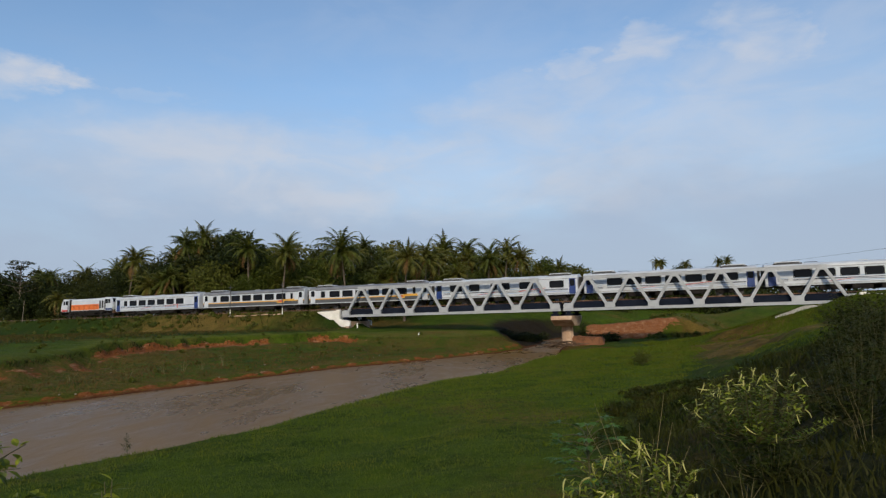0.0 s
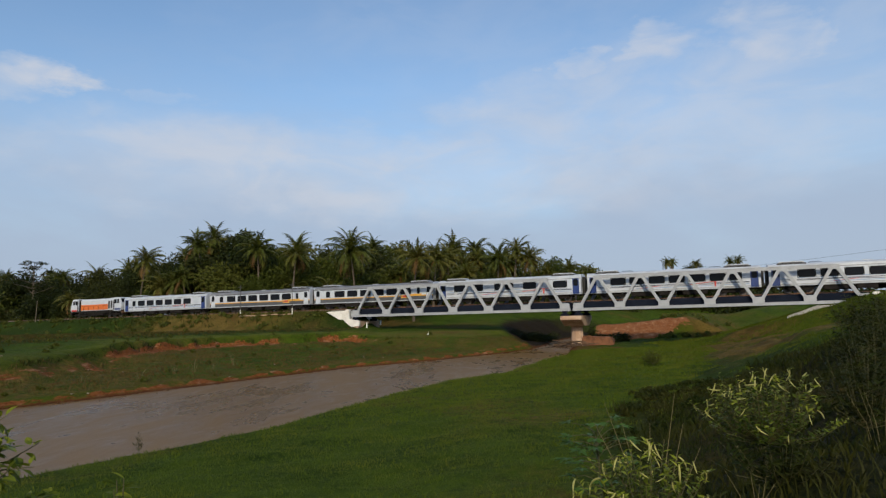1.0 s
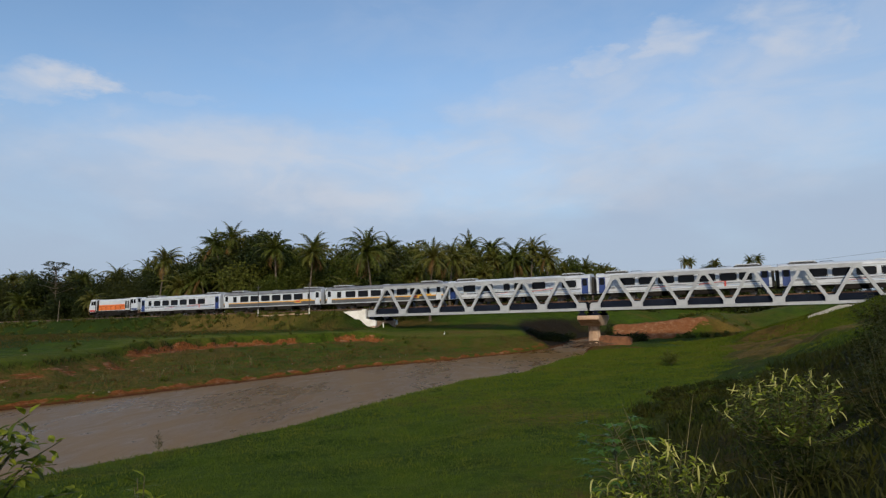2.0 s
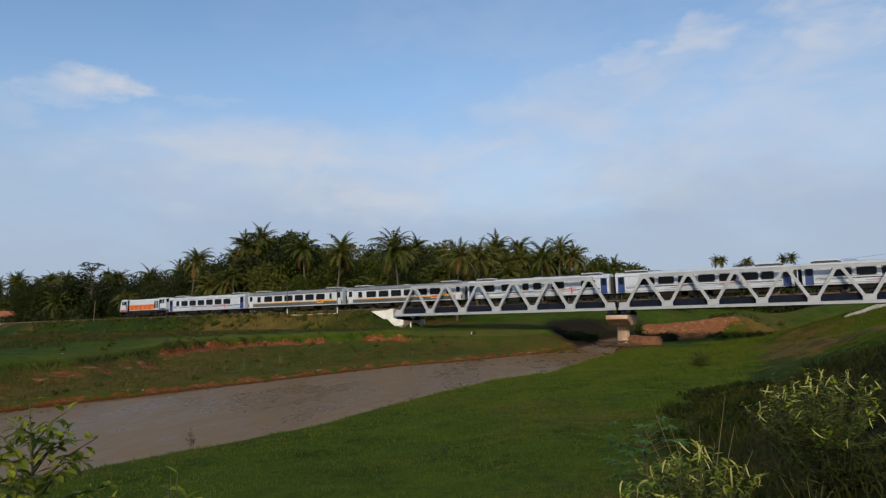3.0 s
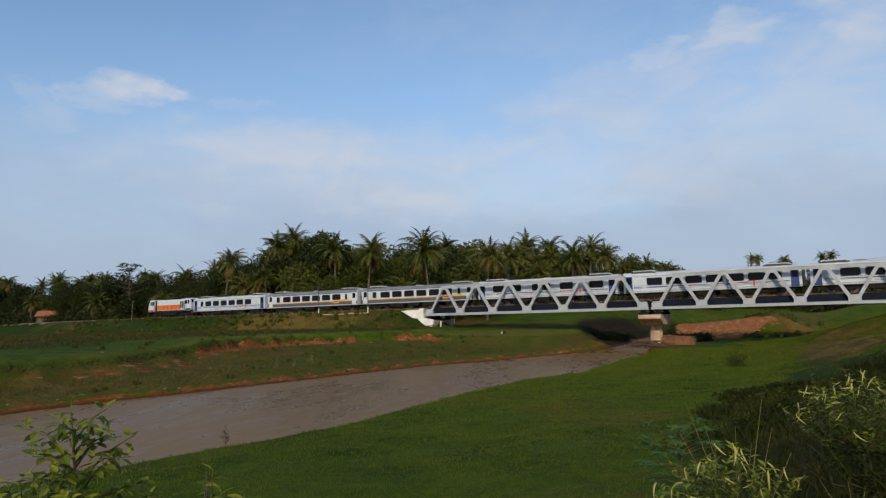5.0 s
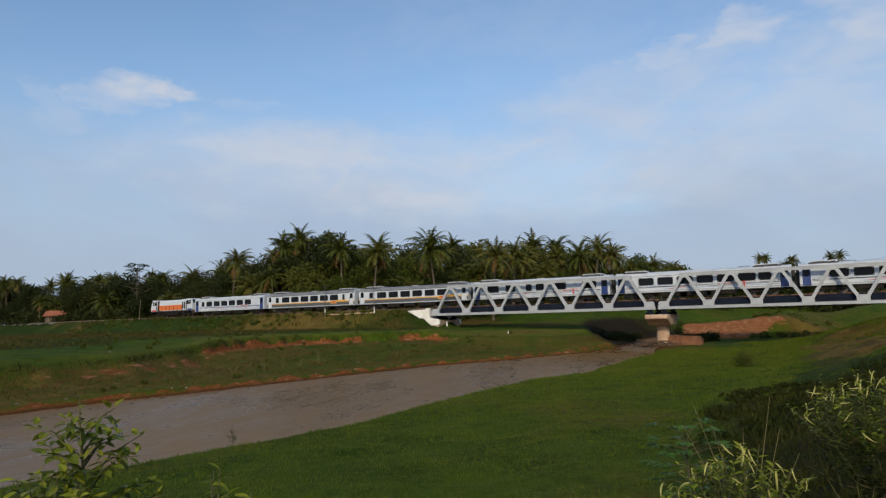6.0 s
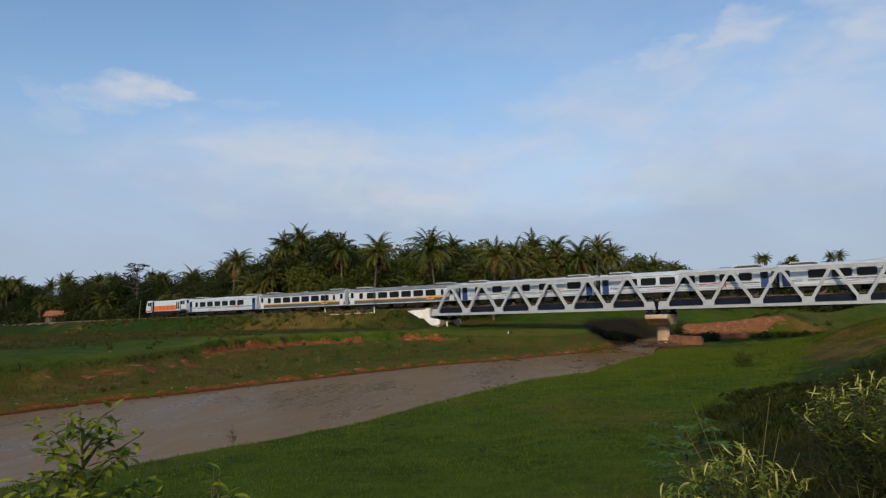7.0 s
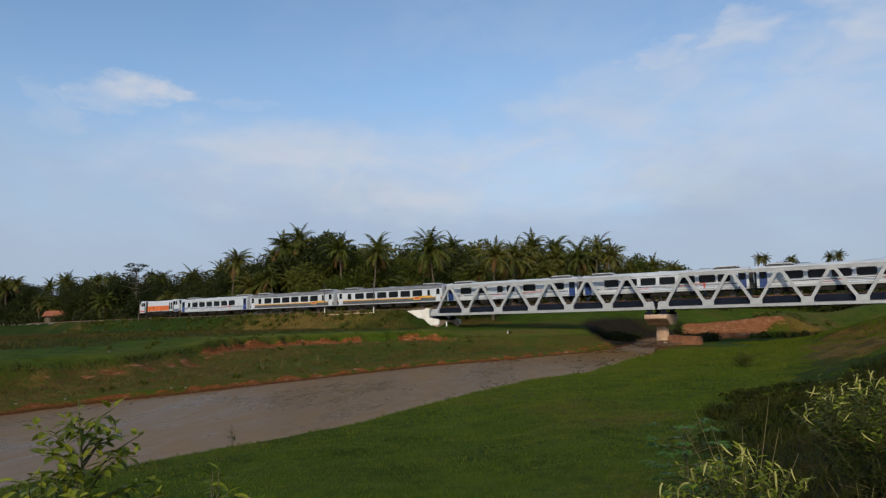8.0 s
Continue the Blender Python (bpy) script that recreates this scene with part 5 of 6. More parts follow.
def blades(name, pts, height, width, material, label, bend=0.5, seed=2):
    """One bent blade at each point, all in one mesh."""
    rng = np.random.default_rng(seed)
    k = len(pts)
    h = height * rng.uniform(0.5, 1.3, k)
    w = np.broadcast_to(width, (k,)) * rng.uniform(0.7, 1.3, k)
    a, b = rng.uniform(0, 6.283, k), rng.uniform(0, 6.283, k)
    lx, ly = np.cos(b) * h * bend * rng.uniform(0.2, 1.2, k), np.sin(b) * h * bend * rng.uniform(0.2, 1.2, k)
    sx, sy = np.cos(a) * w / 2, np.sin(a) * w / 2
    x, y, z = pts[:, 0], pts[:, 1], pts[:, 2] - 0.02
    col = lambda *c: np.stack(c, 1)
    V = np.stack([col(x - sx, y - sy, z), col(x + sx, y + sy, z), col(x + lx * 0.3 + sx * 0.7, y + ly * 0.3 + sy * 0.7, z + h * 0.55), col(x + lx * 0.3 - sx * 0.7, y + ly * 0.3 - sy * 0.7, z + h * 0.55),
                  col(x + lx, y + ly, z + h)], 1).reshape(-1, 3)
    i = np.arange(k) * 5
    F = [(int(j), int(j) + 1, int(j) + 2, int(j) + 3) for j in i] + [(int(j) + 3, int(j) + 2, int(j) + 4) for j in i]
    tagged(new(name, soup(name, V.tolist(), F, material)), label, "grass", kind="stuff")


def scatter(k, x0, x1, y0, y1, seed, keep, ease=1.0):
    rng = np.random.default_rng(seed)
    y = y0 + (y1 - y0) * rng.random(k) ** ease
    x = x0 + (x1 - x0) * rng.random(k)
    m = keep(x, y)
    x, y = x[m], y[m]
    return np.stack([x, y, ground_height(x, y)], 1)


def in_view(x, y):
    return (np.abs(np.degrees(np.arctan2(x, y)) + 4) < 40) & (y > 1.5)


def near_side(x, y):
    return in_view(x, y) & (-side_of(NEAR_EDGE, x, y) > 0.25)


pts = scatter(640000, -16, 52, 6, 84, 31, lambda x, y: near_side(x, y) & (ground_marks(x, y)["rough"] < 0.45 + 0.6 * waves(x, y, 1.2, 63) + 0.4 * waves(x, y, 4.0, 64)) & ((y < 73) | (x > 24)) & (np.hypot((x - 23.5) / 6.0, (y - 46) / 10.0) + 0.5 * waves(x, y, 3.0, 35) > 0.85) & (np.hypot((x - 27.5) / 5.0, (y - 62) / 9.0) + 0.6 * waves(x, y, 3.0, 37) > 0.8) & (-side_of(BANK_FOOT, x, y) < -0.1 + 1.5 * waves(x, y, 2.5, 21) + 60 * (y > 22 + 8 * waves(x, y, 6, 24))), 1.7)
dist = np.hypot(pts[:, 0], pts[:, 1])
blades("meadow_grass", pts, (0.05 + 0.0019 * dist) * (1.0 + 0.45 * np.clip(waves(pts[:, 0], pts[:, 1], 2.6, 27) + waves(pts[:, 0], pts[:, 1], 1.1, 28), -0.8, 1.2)), 0.005 + 0.00065 * dist, M_GRASS, "short green meadow grass on the river bank", 0.6, 41)
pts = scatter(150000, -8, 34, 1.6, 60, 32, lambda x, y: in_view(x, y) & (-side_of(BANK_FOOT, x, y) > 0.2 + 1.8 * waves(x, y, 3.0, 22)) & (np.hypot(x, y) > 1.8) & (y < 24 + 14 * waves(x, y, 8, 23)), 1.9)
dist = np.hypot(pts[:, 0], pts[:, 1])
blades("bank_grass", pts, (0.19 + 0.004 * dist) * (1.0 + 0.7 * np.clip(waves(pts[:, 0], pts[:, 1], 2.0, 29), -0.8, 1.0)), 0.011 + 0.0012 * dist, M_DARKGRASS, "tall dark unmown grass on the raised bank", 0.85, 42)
pts = scatter(70000, -62, 12, 28, 84, 33, lambda x, y: in_view(x, y) & (side_of(FAR_EDGE, x, y) > 0.7) & (side_of(TERRACE, x, y) < 0.0) & (waves(x, y, 6, 12) > -0.35) & (ground_marks(x, y)["bare"] < 0.3))
blades("far_bank_grass", pts, 0.10 + 0.14 * np.clip(0.5 + waves(pts[:, 0], pts[:, 1], 4.0, 61), 0, 1.3), 0.06, M_BANKGRASS, "tufted green and dried grass on the far river bank", 0.7, 43)
pts = scatter(60000, -62, -4, 28, 84, 36, lambda x, y: in_view(x, y) & (np.abs(side_of(TERRACE, x, y) + waves(x, y, 3.0, 3) * 0.45 + waves(x, y, 9.0, 4) * 0.5 + 0.12) < 0.26))
blades("scarp_edge_grass", pts, 0.34, 0.06, M_DARKGRASS, "dark grass hanging over the broken edge of the terrace", 1.0, 45)
pts = scatter(60000, -115, -14, 38, 112, 38, lambda x, y: in_view(x, y) & (ground_marks(x, y)["rough"] > 0.35))
blades("terrace_grass", pts, 0.14 + 0.12 * np.clip(0.5 + waves(pts[:, 0], pts[:, 1], 5.0, 62), 0, 1.3), 0.08, M_BANKGRASS, "rough uncut grass on the far terrace", 0.8, 46)
pts = scatter(26000, -125, 12, 60, 150, 34, lambda x, y: (np.abs(x * 0.38270 + y * 0.92387 - 81.2 - np.where(x * 0.92387 - y * 0.3827 < CURVE_AT, (CURVE_AT - x * 0.92387 + y * 0.3827) ** 2 / 640, 0)) < 2.2) & (x * 0.92387 - y * 0.3827 < -53))
blades("embankment_grass", pts, 0.6, 0.09, M_DARKGRASS, "rough grass on the railway embankment shoulder", 0.5, 44)


def stones():
    """Pale stones and litter along the lower far bank, each its own piece."""
    rng = random.Random(77)
    shapes = []
    for k in range(3):
        bm = bmesh.new()
        bmesh.ops.create_icosphere(bm, subdivisions=1, radius=0.16)
        for v in bm.verts:
            v.co = Vector((v.co.x * rng.uniform(0.8, 1.5), v.co.y * rng.uniform(0.7, 1.2), v.co.z * rng.uniform(0.4, 0.8)))
        shapes.append(mesh_of(bm, "stone", M_STONE))
    for k in range(22):
        t = rng.random() * 7
        i = int(t)
        (ax, ay), (bx, by) = FAR_EDGE[3 + i], FAR_EDGE[4 + i]
        u, out = t - i, rng.choice((0.4, 0.7, 2.5, 5.0, 8.0)) * rng.uniform(0.7, 1.3)
        x, y = ax + (bx - ax) * u - 0.84 * out, ay + (by - ay) * u + 0.54 * out
        ob = tagged(new("stone", shapes[k % 3]), "small pale stone on the grassy far bank", "stone", "stones on the far bank")
        ob.matrix_basis = pose(x, y, height_at(x, y) + 0.03, 0, 0, rng.uniform(0, 360)) @ Matrix.Scale(rng.uniform(0.22, 0.55), 4)


stones()


def scrub():
    """Low bushes dotted over the embankment, its shoulder and the far bank."""
    v, f = [], []
    rng = np.random.default_rng(18)
    spots = []
    for i in range(150):
        q = line_pose(rng.uniform(-150, -55), 0, -rng.uniform(2.9, 7.5) if i % 3 else -rng.uniform(2.9, 3.6)).translation
        spots.append((q.x, q.y, rng.uniform(0.25, 0.6)))
    for i in range(110):
        spots.append((rng.uniform(-50, 2), rng.uniform(34, 80), rng.uniform(0.10, 0.24)))
    for i in range(50):
        q = spot(rng.uniform(-9, 14), rng.uniform(97, 112), 0)
        spots.append((q.x, q.y, rng.uniform(0.25, 0.7)))
    for x, y, r in spots:
        if side_of(FAR_EDGE, np.array([x]), np.array([y]))[0] < 1.0 and x < 5:
            continue
        a, b = leafy(rng, [(x, y, height_at(x, y) + r * 0.5, r, 0.8)], 60, 0.10 + r * 0.16)
        k = len(v)
        v += a
        f += [tuple(j + k for j in q) for q in b]
    tagged(new("scrub", soup("scrub", v, f, M_LEAF2)), "low green weeds and scrub on the embankment", "scrub", kind="stuff")


def riverside_bushes():
    """Dark bushes round the pier; those beyond the first 18 stand in for shade."""
    rng = np.random.default_rng(28)
    for i in range(100):
        q = spot(rng.uniform(-17.5, -13.5), rng.uniform(90, 96), 0) if i < 18 else spot(rng.uniform(-29, -19), rng.uniform(90, 107), 0)
        z, r = height_at(q.x, q.y), rng.uniform(0.7, 1.25) if i < 18 else rng.uniform(0.4, 1.0)
        if z < 0.12:
            continue
        root = thing("riverside_bush", "dark green bush filling in the shade beneath the bridge", "bush", pose(q.x, q.y, z - 0.05), "bushes by the pier")
        bm = bmesh.new()
        for k in range(5):
            a = k * 1.26 + i
            tube(bm, [(0, 0, 0), (0.3 * r * math.cos(a), 0.3 * r * math.sin(a), 0.4 * r), (0.6 * r * math.cos(a), 0.6 * r * math.sin(a), 0.9 * r)], [0.03, 0.02, 0.01], 5)
        part("stem", bm, M_STEM, root)
        a, b = leafy(rng, [(0, 0, r * 0.5, r, 0.75), (0.5 * r, 0.2 * r, r * 0.4, r * 0.7, 0.8), (-0.5 * r, -0.1 * r, r * 0.45, r * 0.65, 0.8)], 420, 0.12)
        part("foliage", soup("foliage", a, b, M_LEAF), M_LEAF, root)


def ledge_weeds():
    """Dense dark weeds on the ledge where the meadow meets the raised bank."""
    v, f = [], []
    rng = np.random.default_rng(66)
    for i in range(150):
        y = 29.0 - 10.0 * rng.random() ** 2.0
        x = float(np.interp(y, [14, 24, 30], [3.3, 6.2, 8.6])) + rng.uniform(-0.5, 3.6) * (0.4 + 0.6 * (y - 12) / 17)
        r = rng.uniform(0.08, 0.20)
        a, b = leafy(rng, [(x, y, height_at(x, y) + r * 0.5, r, 0.8)], 46, 0.05 + 0.12 * r)
        k = len(v)
        v += a
        f += [tuple(j + k for j in q) for q in b]
    tagged(new("ledge_weeds", soup("ledge_weeds", v, f, M_DARKGRASS)), "dense dark weeds on the ledge below the raised bank", "weeds", kind="stuff")


scrub()
riverside_bushes()
ledge_weeds()

# ---- shrubs close to the viewer ----


LANCE = ((0.0, 0.08), (0.3, 0.85), (0.62, 0.8), (1.0, 0.0))
OVAL = ((0.0, 0.06), (0.18, 0.62), (0.42, 1.0), (0.7, 0.82), (0.9, 0.32), (1.0, 0.0))


def leaf_blade(v, f, p, d, up, length, width, curl=0.25, prof=LANCE):
    """A leaf with a fold and a droop, from p along d."""
    d, up = d.normalized(), up.normalized()
    s = d.cross(up)
    s = s.normalized() if s.length > 1e-4 else Vector((1, 0, 0))
    n = s.cross(d)
    k, last = len(v), len(prof) - 2
    for t, w in prof[:-1]:
        c = p + d * length * t - n * (curl * length * t * t)
        v += [tuple(c - s * width * w / 2 + n * width * 0.16 * w), tuple(c), tuple(c + s * width * w / 2 + n * width * 0.16 * w)]
    v.append(tuple(p + d * length - n * curl * length))
    for i in range(last):
        o = k + 3 * i
        f += [(o, o + 1, o + 4, o + 3), (o + 1, o + 2, o + 5, o + 4)]
    o, tip = k + 3 * last, len(v) - 1
    f += [(o, o + 1, tip), (o + 1, o + 2, tip)]


def pod_mesh():
    """A curved tapered seed pod one unit long, from the origin along x."""
    v, f = [], []
    for i in range(7):
        t = i / 6
        r = 0.065 * (0.3 + 0.7 * math.sin(math.pi * min(1.0, 0.12 + 0.85 * t)))
        for j in range(5):
            a = j * 1.2566
            v.append((t, 0.5 * t * t + math.cos(a) * r, math.sin(a) * r))
    for i in range(6):
        for j in range(5):
            f.append((i * 5 + j, i * 5 + (j + 1) % 5, i * 5 + 5 + (j + 1) % 5, i * 5 + 5 + j))
    f.append(tuple(30 + j for j in range(5)))
    me = soup("seed_pod", v, f, M_PALE)
    me.shade_smooth()
    return me


POD = pod_mesh()


def shrub(name, label, x, y, top, spread, crown, stems, leaves, size, pods, material, seed, narrow=0.32, droop=0.3, young=0.0, rise=0.0):
    """Forking stems that carry their leaves in a crown of that depth below top; pods hang at the branch ends."""
    rng = random.Random(seed)
    z = height_at(x, y) - 0.05
    h = top - z
    root = thing(name, label, "shrub", pose(x, y, z))
    v, f, yv, yf = [], [], [], []
    crown = min(crown, h - 0.06)
    base = Vector((0, 0, h - crown))
    part("stem", tube(bmesh.new(), [(0, 0, 0), base * 0.6 + Vector((0.02, 0, 0)), base], [0.011, 0.009, 0.007], 6), M_STEM, root)
    for k in range(stems):
        a = k * 2.4 + rng.uniform(-0.4, 0.4)
        q = (k + 0.5) / stems
        r = spread * math.sqrt(q) * rng.uniform(0.75, 1.12)
        up_to = h - crown * (0.55 * q ** 2 + rng.uniform(0, 0.35) * (k > 2))
        ends = Vector((r * math.cos(a), r * math.sin(a), up_to))
        mid = base.lerp(ends, 0.5) + Vector((r * 0.15 * math.cos(a), r * 0.15 * math.sin(a), -crown * 0.08))
        part("branch", tube(bmesh.new(), [base + Vector((0, 0, -0.02)), mid, ends], [0.005, 0.0035, 0.0015], 5), M_STEM, root)
        for j in range(leaves):
            t = 0.25 + 0.75 * (j + rng.random()) / leaves
            p = mid.lerp(ends, (t - 0.5) * 2) if t > 0.5 else base.lerp(mid, t * 2)
            b = j * 2.4 + rng.uniform(-0.6, 0.6)
            d = Vector((math.cos(b), math.sin(b), rng.uniform(-0.25, 0.9) + rise))
            lean = Vector((rng.uniform(-0.5, 0.5), rng.uniform(-0.5, 0.5), 1))
            ln = size * rng.uniform(0.55, 1.25)
            V, F = (yv, yf) if t > 0.8 and rng.random() < young else (v, f)
            leaf_blade(V, F, p, d, lean, ln, ln * narrow * rng.uniform(0.8, 1.2), droop * rng.uniform(0.3, 1.5))
        if rng.random() < pods:
            at = Matrix.Translation(ends) @ pose(0, 0, 0, rng.uniform(0, 360), rng.choice((80, 60, 30, 100, 10)), rng.uniform(0, 360))
            part("seed_pod", POD, M_PALE, root, "pale yellow curved seed pod", at=at @ Matrix.Scale(rng.uniform(0.065, 0.115), 4))
    part("foliage", soup("foliage", v, f, material), material, root)
    if yv:
        part("young_foliage", soup("young_foliage", yv, yf, M_YOUNG), M_YOUNG, root, "bright yellow-green young leaves")


def sapling(x, y, top, reach, depth, seed, shoots):
    """An open young tree: a leaning stem, wandering side shoots, broad oval leaves in loose tufts."""
    rng = random.Random(seed)
    z = height_at(x, y) - 0.05
    h = top - z
    root = thing("leafy_sapling", "young open sapling with broad oval green leaves", "sapling", pose(x, y, z))
    v, f, yv, yf = [], [], [], []
    trunk = [Vector((0.03, 0, 0)), Vector((0.0, 0.01, h * 0.5)), Vector((0.03, 0.02, h - depth)), Vector((0.0, 0.0, h - depth * 0.4)), Vector((-0.03, 0.02, h - 0.04))]
    part("stem", tube(bmesh.new(), trunk, [0.012, 0.010, 0.008, 0.005, 0.002], 6), M_STEM, root)
    for k in range(shoots):
        low = k / shoots
        root_at = trunk[3].lerp(trunk[2], low * 1.3)
        a = k * 2.4 + rng.uniform(-0.5, 0.5)
        r = reach * (0.60 + 0.45 * low) * rng.uniform(0.75, 1.15)
        tip = root_at + Vector((r * math.cos(a), r * math.sin(a), depth * rng.uniform(0.14, 0.42) * (1.1 - 0.6 * low)))
        mid = root_at.lerp(tip, 0.5) + Vector((0.02 * math.cos(a + 2), 0.02 * math.sin(a + 2), 0.03))
        part("branch", tube(bmesh.new(), [root_at, mid, tip], [0.005, 0.0038, 0.0016], 5), M_STEM, root)
        for j in range(13):
            t = 0.3 + 0.7 * (j + rng.random()) / 13
            p = mid.lerp(tip, (t - 0.5) * 2) if t > 0.5 else root_at.lerp(mid, t * 2)
            b = a + j * 2.4 + rng.uniform(-0.5, 0.5)
            fresh = t > 0.86
            d = Vector((math.cos(b), math.sin(b), rng.uniform(0.4, 1.4) if fresh else rng.uniform(-0.75, 0.5)))
            ln = rng.uniform(0.035, 0.055) if fresh else rng.uniform(0.042, 0.080)
            V, F = (yv, yf) if fresh or rng.random() < 0.28 else (v, f)
            leaf_blade(V, F, p + d.normalized() * 0.012, d, Vector((rng.uniform(-0.6, 0.6), rng.uniform(-0.6, 0.6), 1)), ln, ln * rng.uniform(0.42, 0.62), rng.uniform(0.05, 0.55), OVAL)
    for j in range(9):
        p, b = trunk[3].lerp(trunk[4], j / 8), j * 2.4
        leaf_blade(yv, yf, p, Vector((math.cos(b), math.sin(b), 0.6)), Vector((0, 0, 1)), rng.uniform(0.035, 0.06), 0.026, 0.3, OVAL)
    part("foliage", soup("foliage", v, f, M_SHRUB), M_SHRUB, root)
    part("young_foliage", soup("young_foliage", yv, yf, M_YOUNG), M_YOUNG, root, "bright yellow-green young leaves")
    pv, pf = [], []
    for dx, dz in ((0.05, 0.42), (0.08, 0.47), (-0.02, 0.52)):
        leaf_blade(pv, pf, Vector((dx, -0.12, h - dz)), Vector((0.9, 0.3, -0.15 + dx)), Vector((0, -0.6, 1)), 0.085, 0.02, 0.1)
    part("withered_leaf", soup("withered_leaf", pv, pf, M_PALE), M_PALE, root, "pale yellow dying leaves")


def cassava(x, y, top, reach, seed):
    """Leaf stalks that fan out from a short stem, each with a hand of seven fingers."""
    rng = random.Random(seed)
    z = height_at(x, y) - 0.05
    h = top - z
    root = thing("cassava_shrub", "blue-green shrub with spreading finger leaves", "shrub", pose(x, y, z))
    v, f = [], []
    part("stem", tube(bmesh.new(), [(0, 0, 0), (0.01, 0, h * 0.5), (0, 0.01, h * 0.8)], [0.014, 0.011, 0.007], 6), M_STEM, root)
    for k in range(34):
        q = k / 34
        a = k * 2.4 + rng.uniform(-0.3, 0.3)
        foot = Vector((0, 0, h * (0.86 - 0.34 * q)))
        r = reach * rng.uniform(0.45, 1.05)
        tip = foot + Vector((r * math.cos(a), r * math.sin(a), rng.uniform(0.02, 0.16) * (1 - 0.7 * q)))
        part("leaf_stalk", tube(bmesh.new(), [foot, foot.lerp(tip, 0.5) + Vector((0, 0, 0.02)), tip], [0.004, 0.003, 0.002], 4), M_STEM, root)
        for j in range(7):
            b = a + (j - 3) * 0.62
            leaf_blade(v, f, tip, Vector((math.cos(b), math.sin(b), rng.uniform(-0.15, 0.25))), Vector((0.3 * math.cos(a), 0.3 * math.sin(a), 1)), rng.uniform(0.08, 0.13) * (1 - 0.1 * abs(j - 3)), 0.038, 0.14)
    part("foliage", soup("foliage", v, f, M_FERN), M_FERN, root)


sapling(-1.94, 2.6, 3.74, 0.33, 0.56, 3, 25)
shrub("weed_clump", "leafy weeds at the foot of the sapling", -1.97, 2.45, 3.42, 0.27, 0.28, 18, 13, 0.075, 0.0, M_SHRUB, 33, 0.5, 0.4, 0.4)
shrub("weed_sprout", "small bright green weed sprout", -1.22, 2.4, 3.46, 0.05, 0.16, 4, 5, 0.06, 0.0, M_SHRUB, 4, 0.42, 0.2, 0.6)
shrub("weed_sprout", "small bright green weed sprout", -1.12, 2.45, 3.36, 0.05, 0.14, 4, 5, 0.055, 0.0, M_SHRUB, 14, 0.42, 0.2, 0.6)
shrub("pod_shrub", "low shrub with narrow leaves and pale yellow pods", 1.16, 4.2, 3.20, 0.50, 0.50, 52, 24, 0.054, 0.7, M_SHRUB, 5, 0.40, 0.2, 0.8, 0.3)
shrub("pod_shrub", "bushy shrub with pale pods on the raised bank", 2.75, 6.0, 3.49, 0.66, 0.66, 90, 22, 0.060, 0.5, M_SHRUB, 6, 0.42, 0.25, 0.6, 0.2)
cassava(1.13, 5.35, 3.25, 0.29, 7)
shrub("weed_clump", "low leafy weed clump in the meadow", 13.5, 45.0, 1.5, 0.8, 0.9, 34, 18, 0.17, 0.0, M_LEAF2, 8, 0.35, 0.3, 0.0, 1.0)
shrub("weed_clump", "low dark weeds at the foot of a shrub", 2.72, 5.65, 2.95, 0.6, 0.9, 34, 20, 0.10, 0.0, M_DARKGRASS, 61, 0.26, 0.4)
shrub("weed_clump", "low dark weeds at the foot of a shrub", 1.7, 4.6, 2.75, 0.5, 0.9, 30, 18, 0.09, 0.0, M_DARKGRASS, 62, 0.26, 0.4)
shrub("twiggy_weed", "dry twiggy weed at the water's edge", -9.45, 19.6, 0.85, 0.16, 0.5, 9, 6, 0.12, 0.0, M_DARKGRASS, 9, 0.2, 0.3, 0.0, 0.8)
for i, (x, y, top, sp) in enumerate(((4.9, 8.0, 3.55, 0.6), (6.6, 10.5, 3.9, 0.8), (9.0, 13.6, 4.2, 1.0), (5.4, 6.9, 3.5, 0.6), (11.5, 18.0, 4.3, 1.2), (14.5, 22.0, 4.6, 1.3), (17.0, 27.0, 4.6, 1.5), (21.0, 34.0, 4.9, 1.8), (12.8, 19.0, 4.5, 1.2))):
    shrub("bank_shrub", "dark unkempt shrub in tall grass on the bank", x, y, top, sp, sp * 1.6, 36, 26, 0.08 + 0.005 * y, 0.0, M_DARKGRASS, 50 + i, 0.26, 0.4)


def dry_stems(x, y, top, n, spread, seed, thick=1.0):
    rng = random.Random(seed)
    z = height_at(x, y) - 0.05
    root = thing("dry_grass_stalks", "tall dry grass stalks rising from the bank", "dry grass", pose(x, y, z))
    for k in range(n):
        dx, dy, h = rng.uniform(-spread, spread), rng.uniform(-0.1, 0.1), (top - z) * rng.uniform(0.7, 1.0)
        part("stalk", tube(bmesh.new(), [(dx * 0.2, dy * 0.3, 0), (dx * 0.5, dy, h * 0.6), (dx * 1.1, dy, h)], [0.0035 * thick, 0.003 * thick, 0.0012 * thick], 4), M_STRAW, root)


dry_stems(1.36, 4.7, 3.46, 8, 0.36, 1, 1.1)
dry_stems(2.2, 5.0, 2.85, 5, 0.2, 2, 0.9)
dry_stems(4.6, 7.2, 3.3, 4, 0.3, 3)

for i, (x, y) in enumerate(((-20.6, 42.6), (-19.6, 45.6), (-18.9, 47.2), (-23.0, 40.2), (-18.0, 48.4), (-17.6, 52.0))):
    dry_stems(x, y, height_at(x, y) + 0.7 + 0.15 * (i % 3), 4 + i % 3, 0.5, 20 + i, 2.4)

# ---- by the pier ----


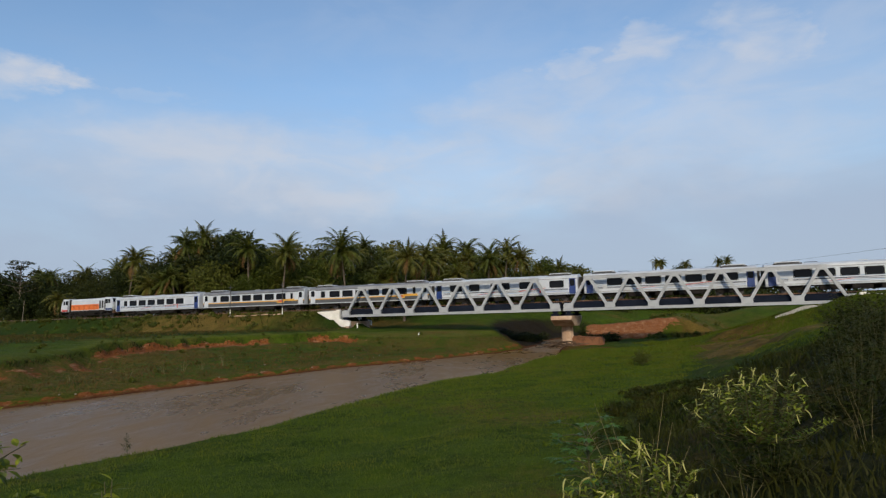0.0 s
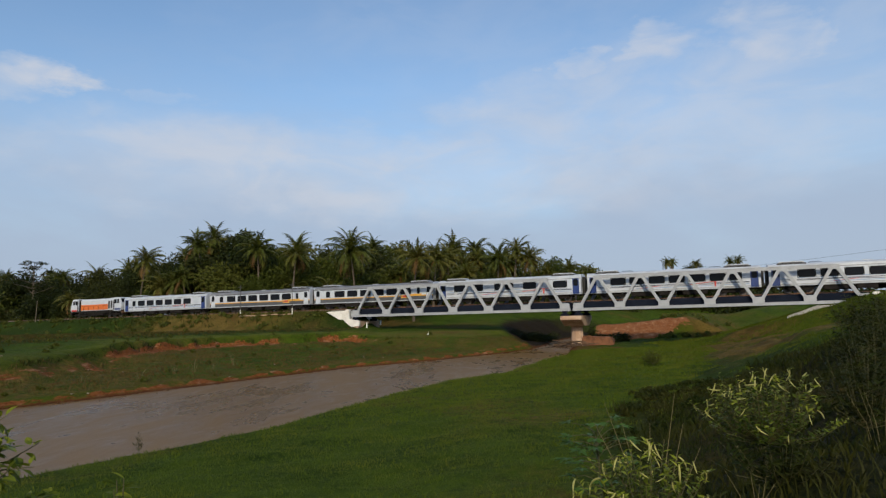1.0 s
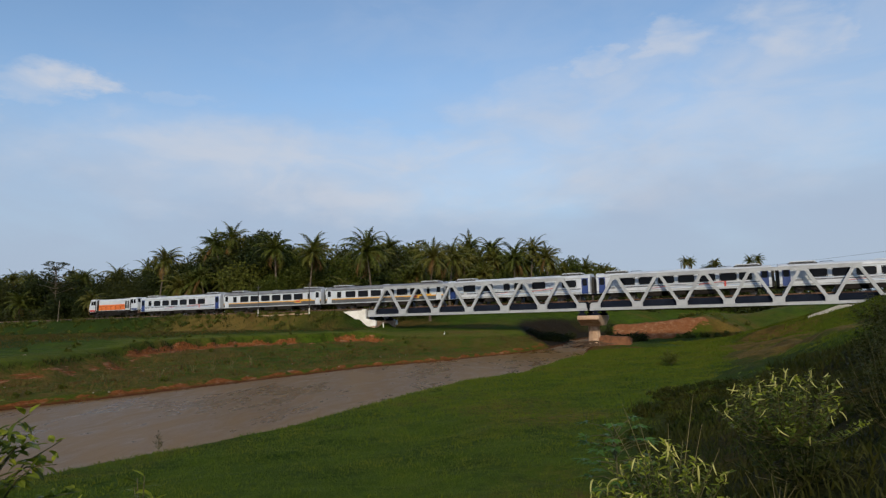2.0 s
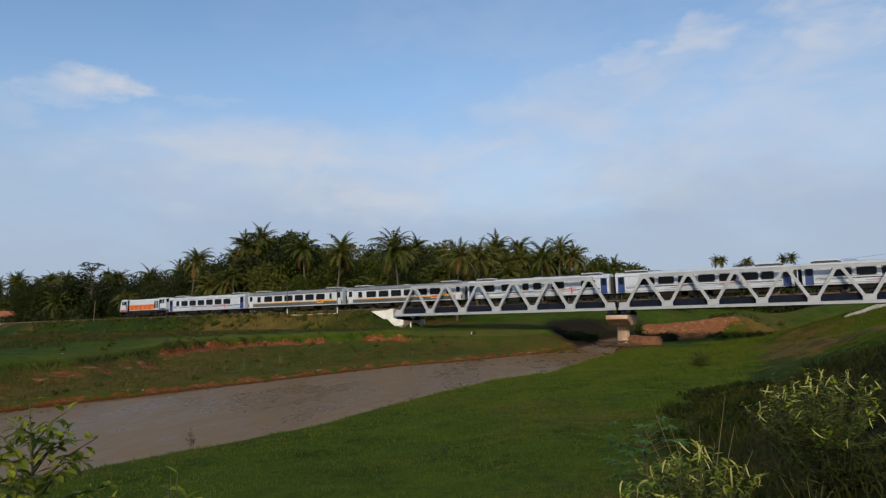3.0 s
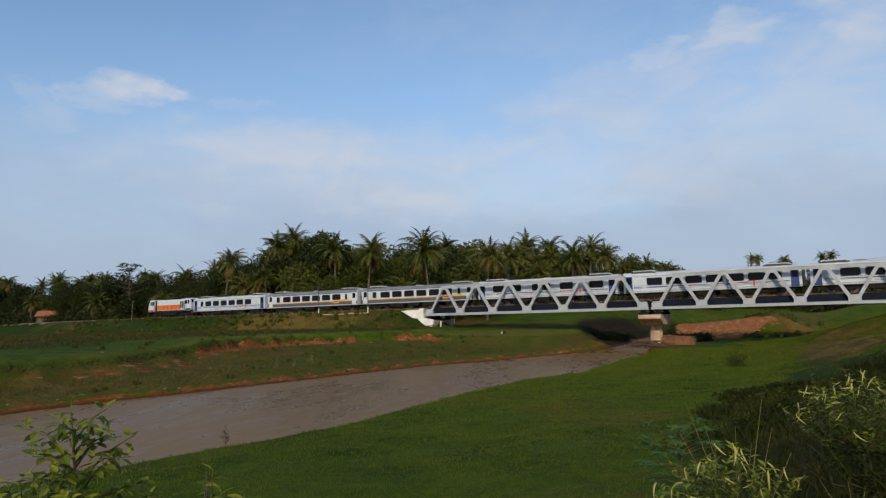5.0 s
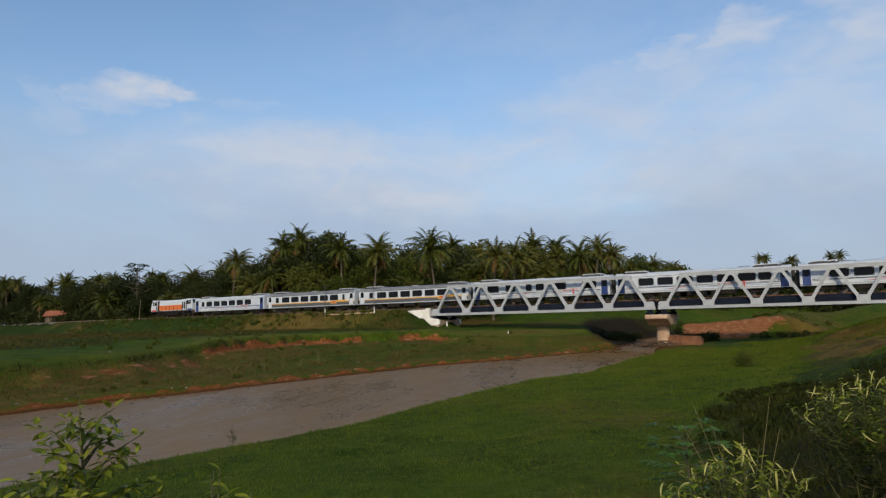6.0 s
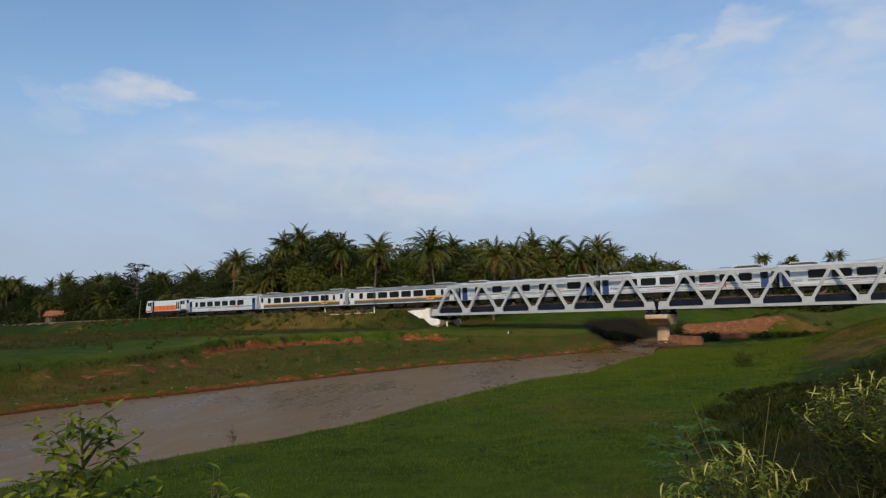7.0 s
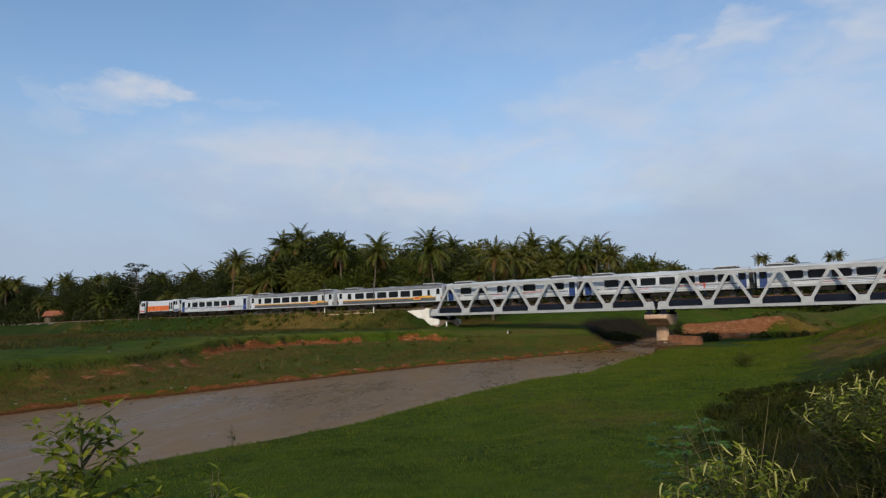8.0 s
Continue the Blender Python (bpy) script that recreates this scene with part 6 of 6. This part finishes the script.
def driftwood():
    rng = random.Random(12)
    p = spot(-18.0, 83.6, 0)
    root = thing("driftwood_pile", "tangle of brown driftwood caught at the pier", "driftwood", pose(p.x, p.y, max(0.0, height_at(p.x, p.y) - 0.05), 0, 0, -22.5))
    for k in range(26):
        c = Vector((rng.uniform(-1.9, 2.2), rng.uniform(-0.9, 0.6), rng.uniform(0.05, 0.75)))
        a, l = rng.uniform(-0.5, 0.5) + (3.14 if k % 3 == 0 else 0), rng.uniform(0.6, 1.5)
        d = Vector((math.cos(a), math.sin(a), rng.uniform(-0.15, 0.3))) * l
        part("branch", tube(bmesh.new(), [c - d, c + Vector((0, 0, 0.06)), c + d], [0.07, 0.06, 0.025], 6), M_DRIFT, root)


driftwood()


def old_wall():
    """Toppled stub of an older masonry abutment, rough blocks round a core."""
    p = spot(-15.5, 85.6, 0)
    z0 = height_at(p.x, p.y) - 0.25
    root = thing("masonry_stub", "toppled crumbling red-brown masonry block by the pier", "masonry", pose(p.x, p.y, z0, 0, 3, -26))
    rng = random.Random(9)
    part("core", boxes((-2.3, 2.2, -0.82, 0.8, 0.0, 1.36), bevel=0.22), M_MASONRY, root)
    z = 0.0
    for r in range(4):
        x, tall = -2.4, rng.uniform(0.34, 0.46)
        while x < 2.1:
            w, o = rng.uniform(0.5, 1.3), rng.uniform(-0.06, 0.06)
            if rng.random() < (0.75, 0.7, 0.55, 0.3)[r]:
                part("block", boxes((x, x + w - 0.03, -0.86 - o, -0.5, z, z + tall * rng.uniform(0.85, 1.0)), bevel=0.12), M_MASONRY, root)
            x += w
        z += tall


old_wall()


def drain():
    """Pale concrete apron on the slope: a broad head by the abutment and a tongue that runs down from it."""
    root = thing("concrete_drain", "pale concrete drain running down the bank beneath the bridge", "drain")
    for k in range(9):
        s0, s1 = 6.4 + k * 0.80, 6.4 + (k + 1) * 0.80
        w = 0.18 + 0.07 * k + (0.75 if k > 4 else 0.0)
        a, b = spot(s0, 82.2, 0), spot(s1 - 0.02, 82.2, 0)
        za, zb = height_at(a.x, a.y), height_at(b.x, b.y)
        bm = bmesh.new()
        lo = [bm.verts.new(v) for v in (a + Vector((0, 0, za - 0.5)), b + Vector((0, 0, zb - 0.5)), b + Vector((0, 0, min(4.5, zb + w + 0.08))), a + Vector((0, 0, min(4.45, za + w))))]
        hi = [bm.verts.new(v.co + AWAY * (0.5 + w)) for v in lo]
        bm.faces.new(lo)
        bm.faces.new(hi[::-1])
        for i in range(4):
            bm.faces.new((lo[i], hi[i], hi[(i + 1) % 4], lo[(i + 1) % 4]))
        bmesh.ops.recalc_face_normals(bm, faces=bm.faces)
        part("slab", bm, M_PALECONC, root)


drain()


# ---- what moves ----
def travelled(t):
    """Metres that the train has gone toward the far end of the line."""
    return 0.70 * t + 0.105 * t * t


def motions():
    times = [i * 0.5 for i in range(17)]
    for ob, s, half in [(ENGINE, ENGINE_S, 4.6)] + [(c, s, 7.0) for c, s in zip(COACHES, CENTRES)]:
        rows = []
        for t in times:
            a = line_pose(s - travelled(t) - half, RAIL)
            b = line_pose(s - travelled(t) + half, RAIL)
            mid, run = (a.translation + b.translation) / 2, b.translation - a.translation
            rows.append((t, pose(mid.x, mid.y, RAIL, 0, 0, math.degrees(math.atan2(run.y, run.x)))))
        walk(ob, rows)
    fine = [i * 0.2 for i in range(41)]
    for w, a in WHEELS:
        walk(w, [(t, pose(a, 0, WHEEL_R, 0, -math.degrees(travelled(t) / WHEEL_R), 0)) for t in fine])


motions()
